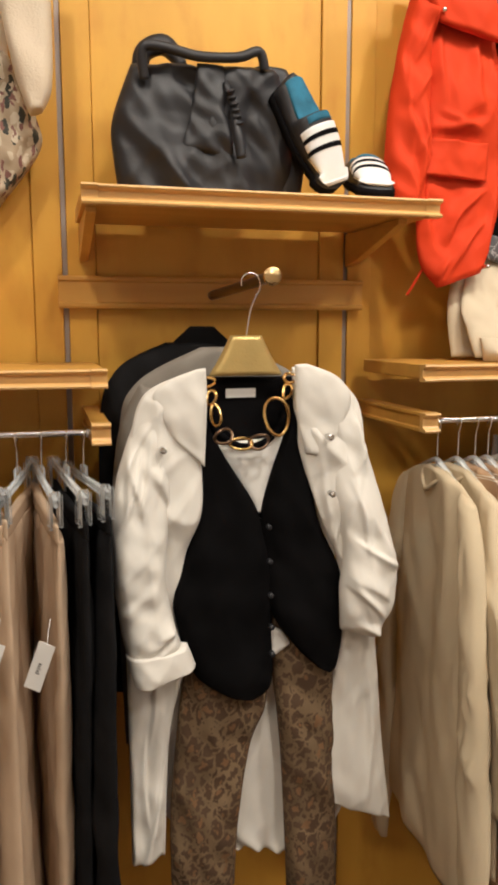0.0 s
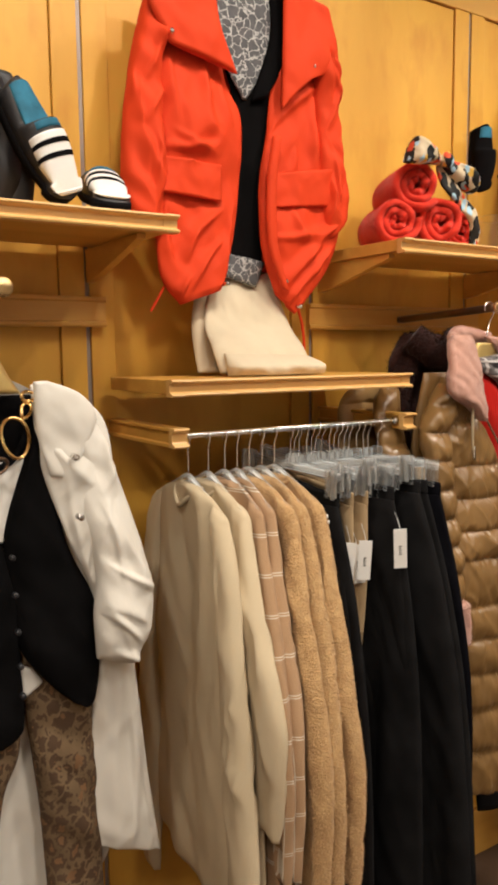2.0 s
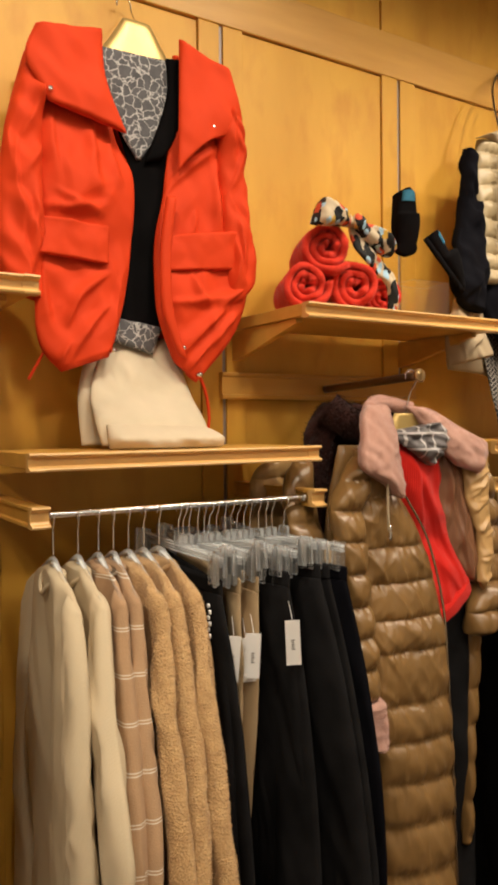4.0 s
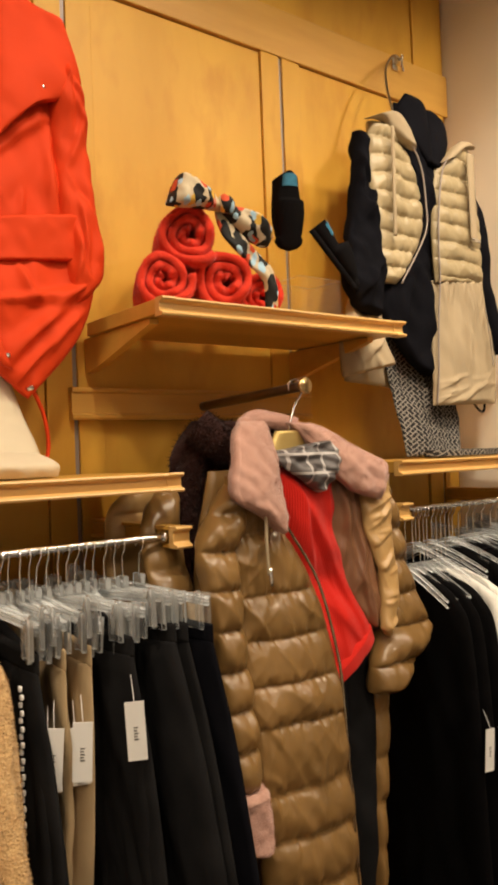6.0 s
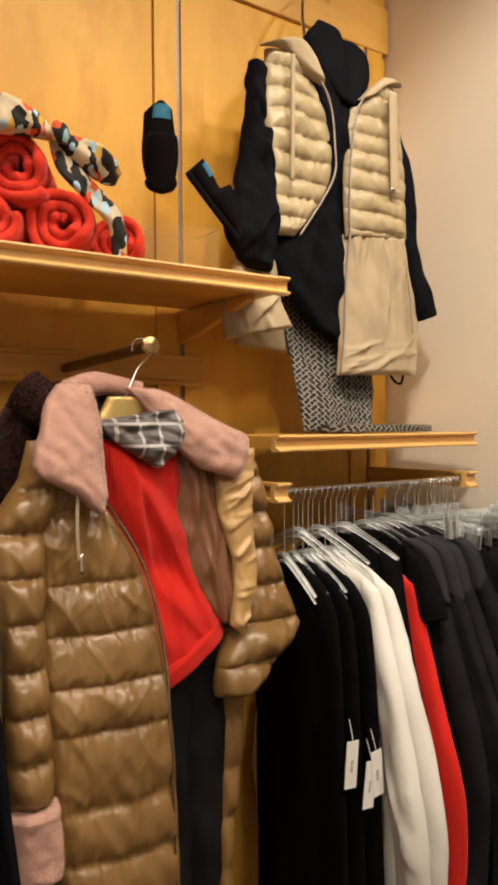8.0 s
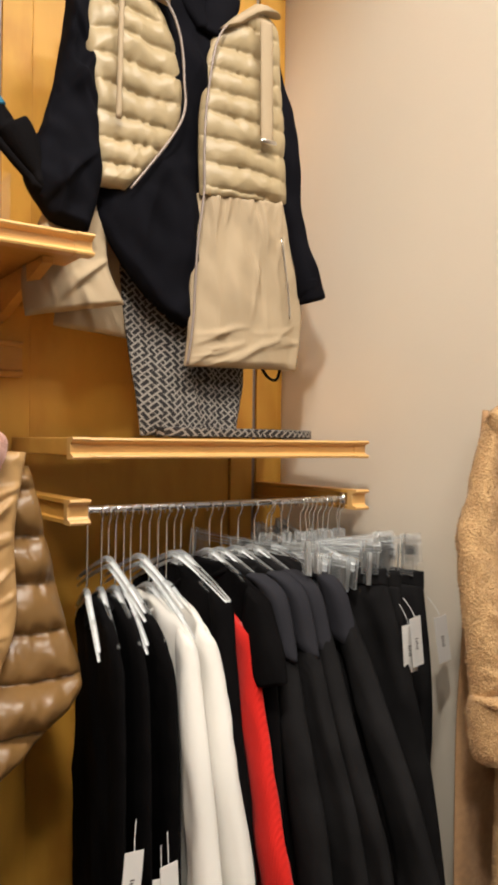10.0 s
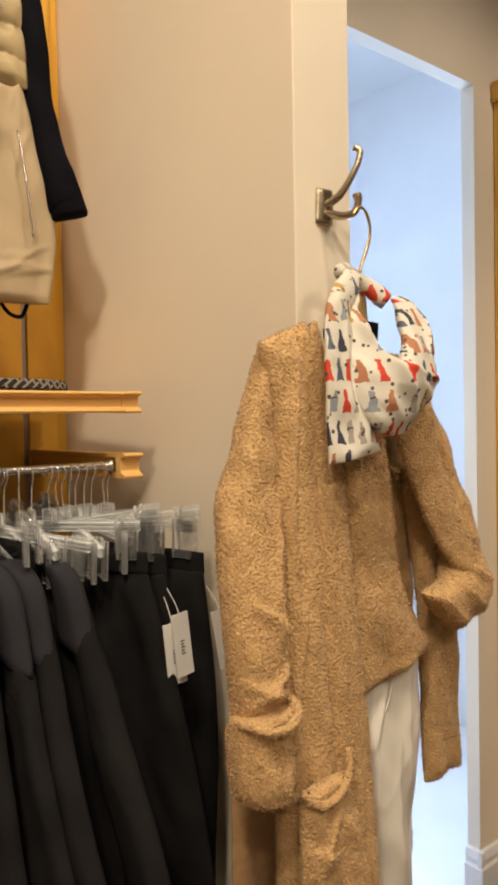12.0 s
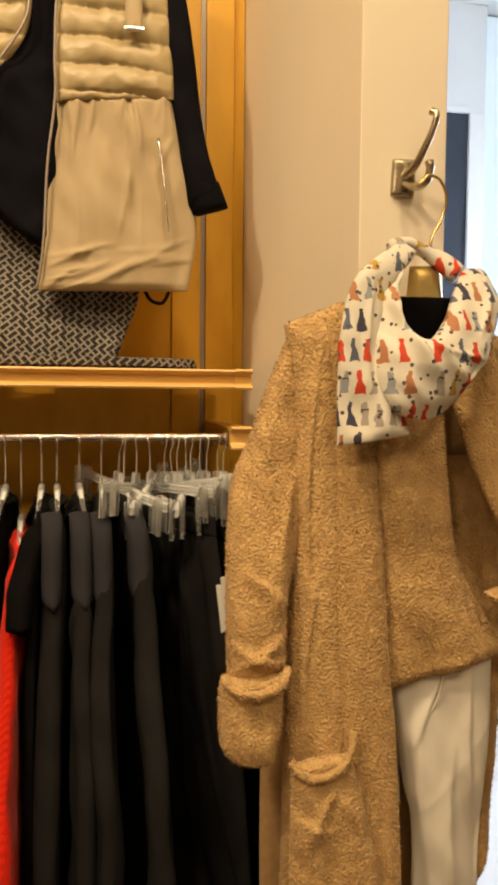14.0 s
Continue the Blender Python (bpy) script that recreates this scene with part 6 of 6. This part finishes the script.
part("strap", panel([(2.298, 2.45), (2.292, 2.12)], [(2.310, 2.45), (2.304, 2.12)], yv - 0.088, 0.004, 4, 20, 0.002), SANDC, vt)
part("strap", panel([(2.655, 2.44), (2.660, 2.155)], [(2.690, 2.44), (2.695, 2.155)], yv - 0.090, 0.004, 4, 20, 0.002), SANDC, vt)
part("strap_end", boxed((2.655, yv - 0.098, 2.150), (2.700, yv - 0.090, 2.160), 0.002), CHROME, vt)
part("pocket_zip", tube([(2.728, yv - 0.082, 1.94), (2.742, yv - 0.088, 1.83), (2.750, yv - 0.090, 1.745)], 0.003, 6), CHROME, vt)
part("hem_cord", tube([(2.70, yv - 0.04, 1.632), (2.715, yv - 0.05, 1.605), (2.74, yv - 0.05, 1.600), (2.755, yv - 0.045, 1.625)], 0.004, 6), BLACK, vt)
tw = thing("tweed_trousers", "black and white tweed trousers folded over the shelf", "trousers", (2.45, 2.08, 1.453))
part("leg", panel([(2.320, 1.900), (2.330, 1.700), (2.340, 1.560), (2.345, 1.458)], [(2.640, 1.860), (2.650, 1.640), (2.620, 1.540), (2.590, 1.458)], (2.16, 2.13, 2.10, 2.08), 0.020, 26, 40, 0.010, (7, 4), (1.5, 0.008), seed=116, lines=[(2.46, 1.78, 2.48, 1.50, 0.012, 0.012), (2.54, 1.72, 2.53, 1.52, 0.008, 0.016)]), TWEED, tw)
part("fold", panel([(2.348, 1.478), (2.348, 1.4555)], [(2.760, 1.476), (2.765, 1.4555)], 2.01, 0.075, 30, 8, 0.003, (12, 8), seed=117), TWEED, tw)

for o in (tn, vt):
    o.matrix_basis = Matrix.Translation((-0.045, 0, 0)) @ o.matrix_basis

# ---------------------------------------------------------------- camel coat on the pilaster
yk = 1.515
hk = thing("coat_hook", "antique nickel double coat hook on the cream pilaster", "hook", (3.045, 1.60, 1.77))
part("plate", panel([(3.026, 1.800), (3.024, 1.770), (3.022, 1.738)], [(3.066, 1.802), (3.068, 1.770), (3.066, 1.738)], 1.597, 0.010, 10, 12, 0), NICKEL, hk)
part("upper_prong", tube([(3.046, 1.590, 1.772), (3.056, 1.568, 1.785), (3.066, 1.550, 1.812), (3.074, 1.540, 1.838), (3.078, 1.538, 1.858), (3.073, 1.546, 1.866)], (0.008, 0.007, 0.006, 0.0055, 0.0055, 0.0065), 10, 40), NICKEL, hk)
part("lower_prong", tube([(3.046, 1.590, 1.758), (3.056, 1.560, 1.748), (3.064, 1.540, 1.752), (3.067, 1.534, 1.770), (3.066, 1.536, 1.782)], (0.008, 0.007, 0.0065, 0.0065, 0.008), 10, 30), NICKEL, hk)
ch = thing("display_hanger", "gilt display hanger on the coat hook", "hanger", (3.07, yk, 1.6), "gilt display hangers")
part("hook", tube([(3.078, yk + 0.02, 1.625), (3.075, yk + 0.02, 1.655), (3.092, yk + 0.02, 1.69), (3.100, yk + 0.018, 1.725), (3.088, yk + 0.016, 1.753), (3.066, yk + 0.014, 1.760), (3.052, yk + 0.014, 1.745)], 0.0027, 8), BRASS, ch)
part("plate", panel([(3.044, 1.616), (3.034, 1.50)], [(3.096, 1.618), (3.112, 1.50)], yk + 0.03, 0.012, 8, 8, 0), GILT, ch)
hk.matrix_basis = Matrix.Translation((0.016, 0.003, -0.002)) @ hk.matrix_basis
ch.matrix_basis = Matrix.Translation((0.012, 0.003, -0.004)) @ ch.matrix_basis
ct = thing("boucle_coat", "long camel boucle cardigan coat with patch pockets", "coat", (3.05, yk, 1.5))
FRONTL = [(2.840, 1.510), (2.852, 1.400), (2.852, 1.164), (2.845, 1.000), (2.840, 0.840), (2.837, 0.690), (2.830, 0.400)]
FRONTR = [(2.935, 1.548), (2.975, 1.324), (2.986, 1.157), (2.996, 0.985), (3.009, 0.853), (3.019, 0.658), (3.030, 0.400)]
part("front_panel", panel(FRONTL, FRONTR, (yk + 0.01, yk - 0.015, yk - 0.02), 0.034, 24, 70, 0.008, (9, 3), (2, 0.006), tuft=0.0012, seed=121, lines=[(2.872, 1.42, 2.866, 1.05, 0.010, 0.012), (2.874, 1.10, 2.858, 0.86, 0.008, 0.010)]), CAMEL, ct)
part("front_band", panel([(2.900, 1.520), (2.905, 1.320), (2.909, 1.161), (2.918, 1.000), (2.927, 0.880), (2.936, 0.658), (2.945, 0.400)], [(x + 0.005, z) for x, z in FRONTR], (yk - 0.012, yk - 0.040, yk - 0.046), 0.018, 16, 60, 0.004, (12, 3), tuft=0.0012, seed=221, edge=0.45), CAMEL, ct, "folded front band of the same boucle")
part("sleeve", panel([(2.855, 1.505), (2.815, 1.41), (2.784, 1.322), (2.758, 1.262), (2.748, 1.158), (2.746, 1.055), (2.747, 0.963)], [(2.893, 1.505), (2.877, 1.405), (2.873, 1.321), (2.872, 1.238), (2.859, 1.157), (2.839, 1.086), (2.836, 0.973)], (yk + 0.020, yk + 0.024, yk + 0.020, yk + 0.0, yk - 0.020, yk - 0.030), (0.026, 0.034, 0.038, 0.040), 20, 60, 0.006, (9, 7), lines=[(2.842, 1.255, 2.820, 1.10, 0.010, 0.014), (2.755, 1.02, 2.825, 0.995, 0.013, 0.010), (2.760, 0.995, 2.828, 1.035, 0.011, 0.009), (2.775, 1.13, 2.835, 1.085, 0.010, 0.014), (2.79, 1.39, 2.81, 1.30, 0.008, 0.014)], tuft=0.0012, seed=122), CAMEL, ct)
part("shoulder_seam", tube([(2.768, yk + 0.014, 1.276), (2.790, yk - 0.010, 1.290), (2.825, yk - 0.016, 1.284), (2.856, yk - 0.006, 1.264)], 0.0022, 8, 30), CAMEL, ct)
part("cuff", panel([(2.736, 0.975), (2.732, 0.930), (2.735, 0.873), (2.752, 0.850)], [(2.834, 0.982), (2.828, 0.945), (2.824, 0.895), (2.812, 0.845)], yk - 0.045, (0.046, 0.050, 0.049, 0.040), 20, 26, 0.006, (12, 10), tuft=0.0012, seed=123, edge=0.3), CAMEL, ct, "turned-back knitted cuff")
part("cuff_edge", tube([(2.736, yk - 0.055, 0.974), (2.752, yk - 0.092, 0.968), (2.785, yk - 0.100, 0.966), (2.815, yk - 0.090, 0.974), (2.834, yk - 0.055, 0.984)], 0.0065, 8, 36, wr=0.003), CAMEL, ct)
part("patch_pocket", panel([(2.838, 0.842), (2.838, 0.740), (2.838, 0.600)], [(2.932, 0.852), (2.955, 0.770), (2.985, 0.640)], yk - 0.070, 0.016, 20, 30, 0.006, (12, 9), tuft=0.0012, seed=124, lines=[(2.90, 0.80, 2.86, 0.72, 0.008, 0.012), (2.85, 0.76, 2.90, 0.74, 0.006, 0.010)]), CAMEL, ct)
part("pocket_edge", tube([(2.836, yk - 0.076, 0.850), (2.852, yk - 0.086, 0.832), (2.878, yk - 0.090, 0.826), (2.908, yk - 0.088, 0.836), (2.928, yk - 0.082, 0.858), (2.936, yk - 0.074, 0.888)], 0.0058, 8, 40, wr=0.002), CAMEL, ct)
part("lapel", panel([(3.105, 1.420), (3.150, 1.266), (3.212, 1.160), (3.285, 1.085)], [(3.165, 1.515), (3.218, 1.318), (3.285, 1.175), (3.318, 1.095)], (yk - 0.02, yk - 0.05, yk - 0.05), 0.016, 16, 56, 0.006, (9, 5), tuft=0.0012, seed=125, edge=0.4), CAMEL, ct)
part("front_panel", panel([(3.190, 1.300), (3.225, 1.100), (3.235, 1.000), (3.250, 0.700)], [(3.295, 1.300), (3.325, 1.100), (3.330, 1.000), (3.360, 0.702)], yk + 0.020, 0.024, 18, 60, 0.008, (9, 3), (1, 0.006), tuft=0.0012, seed=126), CAMEL, ct)
part("front_panel", panel([(3.130, 1.300), (3.155, 1.000), (3.160, 0.800), (3.160, 0.430)], [(3.230, 1.300), (3.245, 1.000), (3.240, 0.800), (3.232, 0.600)], yk + 0.050, 0.020, 18, 60, 0.008, (9, 3), (1, 0.006), tuft=0.0012, seed=226), CAMEL, ct)
part("sleeve", panel([(3.150, 1.510), (3.215, 1.330), (3.258, 1.190), (3.235, 1.110), (3.165, 1.085)], [(3.215, 1.500), (3.282, 1.340), (3.325, 1.165), (3.338, 1.055), (3.250, 1.000)], (yk + 0.03, yk - 0.005, yk - 0.03, yk - 0.04), (0.030, 0.042, 0.044, 0.040), 22, 64, 0.010, (9, 9), tuft=0.0012, seed=127, lines=[(3.25, 1.14, 3.325, 1.09, 0.012, 0.012), (3.23, 1.10, 3.30, 1.04, 0.012, 0.010), (3.24, 1.36, 3.27, 1.25, 0.009, 0.014)]), CAMEL, ct)
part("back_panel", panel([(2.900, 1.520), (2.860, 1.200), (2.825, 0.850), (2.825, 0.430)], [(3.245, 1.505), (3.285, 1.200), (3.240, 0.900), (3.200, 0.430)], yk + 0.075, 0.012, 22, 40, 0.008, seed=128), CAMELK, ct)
ks = thing("camel_sweater", "camel knitted sweater under the boucle coat", "sweater", (3.08, yk, 1.4))
part("body", panel([(2.950, 1.500), (2.975, 1.300), (2.985, 1.085), (2.998, 0.922)], [(3.115, 1.500), (3.108, 1.300), (3.132, 1.130), (3.222, 0.978)], (yk + 0.03, yk - 0.005, yk - 0.012), 0.036, 28, 60, 0.012, (7, 4), (1.2, 0.006), tuft=0.001, seed=129, edge=0.3, lines=[(3.03, 1.22, 3.05, 0.98, 0.004, 0.030), (3.10, 1.20, 3.15, 1.02, 0.005, 0.030)]), CAMEL, ks)
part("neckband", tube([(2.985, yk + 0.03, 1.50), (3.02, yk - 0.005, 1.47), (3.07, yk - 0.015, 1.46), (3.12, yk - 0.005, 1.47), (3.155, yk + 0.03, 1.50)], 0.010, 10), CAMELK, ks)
part("neck_inside", panel([(3.010, 1.560), (3.020, 1.470)], [(3.120, 1.560), (3.110, 1.470)], yk + 0.012, 0.006, 10, 10, 0.003, seed=142), BLACK, ks, "black panel inside the neck")
wp = thing("ivory_trousers", "ivory cotton trousers hanging below the camel sweater", "trousers", (3.12, yk, 0.9))
part("leg", panel([(3.026, 0.970), (3.037, 0.850), (3.055, 0.750), (3.073, 0.640), (3.085, 0.200)], [(3.205, 0.990), (3.205, 0.850), (3.199, 0.750), (3.193, 0.626), (3.190, 0.200)], yk + 0.010, 0.026, 26, 50, 0.008, (9, 3), (1, 0.008), seed=130, crease=0.004, lines=[(3.10, 0.93, 3.06, 0.84, 0.007, 0.010), (3.15, 0.95, 3.16, 0.70, 0.007, 0.014), (3.12, 0.80, 3.13, 0.55, 0.006, 0.016)]), IVORY, wp)
part("leg", panel([(2.985, 0.97), (2.99, 0.75), (3.0, 0.20)], [(3.062, 0.97), (3.060, 0.80), (3.055, 0.20)], yk + 0.045, 0.022, 16, 50, 0.006, (9, 4), seed=131), IVORY, wp)
part("fly_seam", tube([(3.110, yk - 0.022, 0.96), (3.095, yk - 0.020, 0.90), (3.062, yk - 0.005, 0.83)], 0.0015, 6), IVORY, wp)
sf = thing("figure_scarf", "white scarf with small coloured figures tied round the coat's neck", "scarf", (3.0, yk - 0.06, 1.5))
part("end", panel([(3.021, 1.643), (2.938, 1.581), (2.908, 1.499), (2.901, 1.414), (2.901, 1.325)], [(3.047, 1.625), (2.985, 1.542), (2.97, 1.454), (2.989, 1.41), (3.016, 1.342)], (yk - 0.01, yk - 0.055, yk - 0.072, yk - 0.078), 0.011, 26, 50, 0.006, (14, 8), seed=132, crease=0.004, lines=[(2.955, 1.56, 2.945, 1.42, 0.006, 0.008), (2.985, 1.47, 2.975, 1.36, 0.006, 0.009)]), SCARF, sf)
part("loop", panel([(2.991, 1.603), (2.962, 1.523), (2.958, 1.446), (2.983, 1.38), (3.042, 1.369), (3.103, 1.425), (3.148, 1.499), (3.17, 1.553), (3.159, 1.605)], [(3.039, 1.62), (3.009, 1.57), (3.002, 1.518), (3.013, 1.49), (3.035, 1.484), (3.06, 1.511), (3.081, 1.545), (3.104, 1.578), (3.128, 1.603)], (yk - 0.01, yk - 0.045, yk - 0.085, yk - 0.100, yk - 0.085, yk - 0.055, yk - 0.01), (0.014, 0.020, 0.024, 0.022, 0.016), 22, 80, 0.008, (16, 12), seed=133, crease=0.006, edge=0.3, lines=[(2.985, 1.54, 3.04, 1.42, 0.010, 0.010), (3.005, 1.52, 3.08, 1.42, 0.010, 0.009), (3.04, 1.47, 3.14, 1.45, 0.009, 0.008), (3.09, 1.42, 3.16, 1.50, 0.010, 0.009), (3.12, 1.50, 3.15, 1.58, 0.008, 0.008)]), SCARF, sf)
part("neck_roll", tube([(3.015, yk - 0.005, 1.632), (3.045, yk + 0.02, 1.645), (3.088, yk + 0.02, 1.630), (3.125, yk - 0.005, 1.598)], (0.011, 0.014, 0.014, 0.012), 14, wr=0.010, seed=5), SCARF, sf)

# the whole plan to metres
for o in scene.objects:
    if o.parent is None and o.type in {"MESH", "EMPTY"}:
        o.matrix_basis = Matrix.Scale(UNIT, 4) @ o.matrix_basis
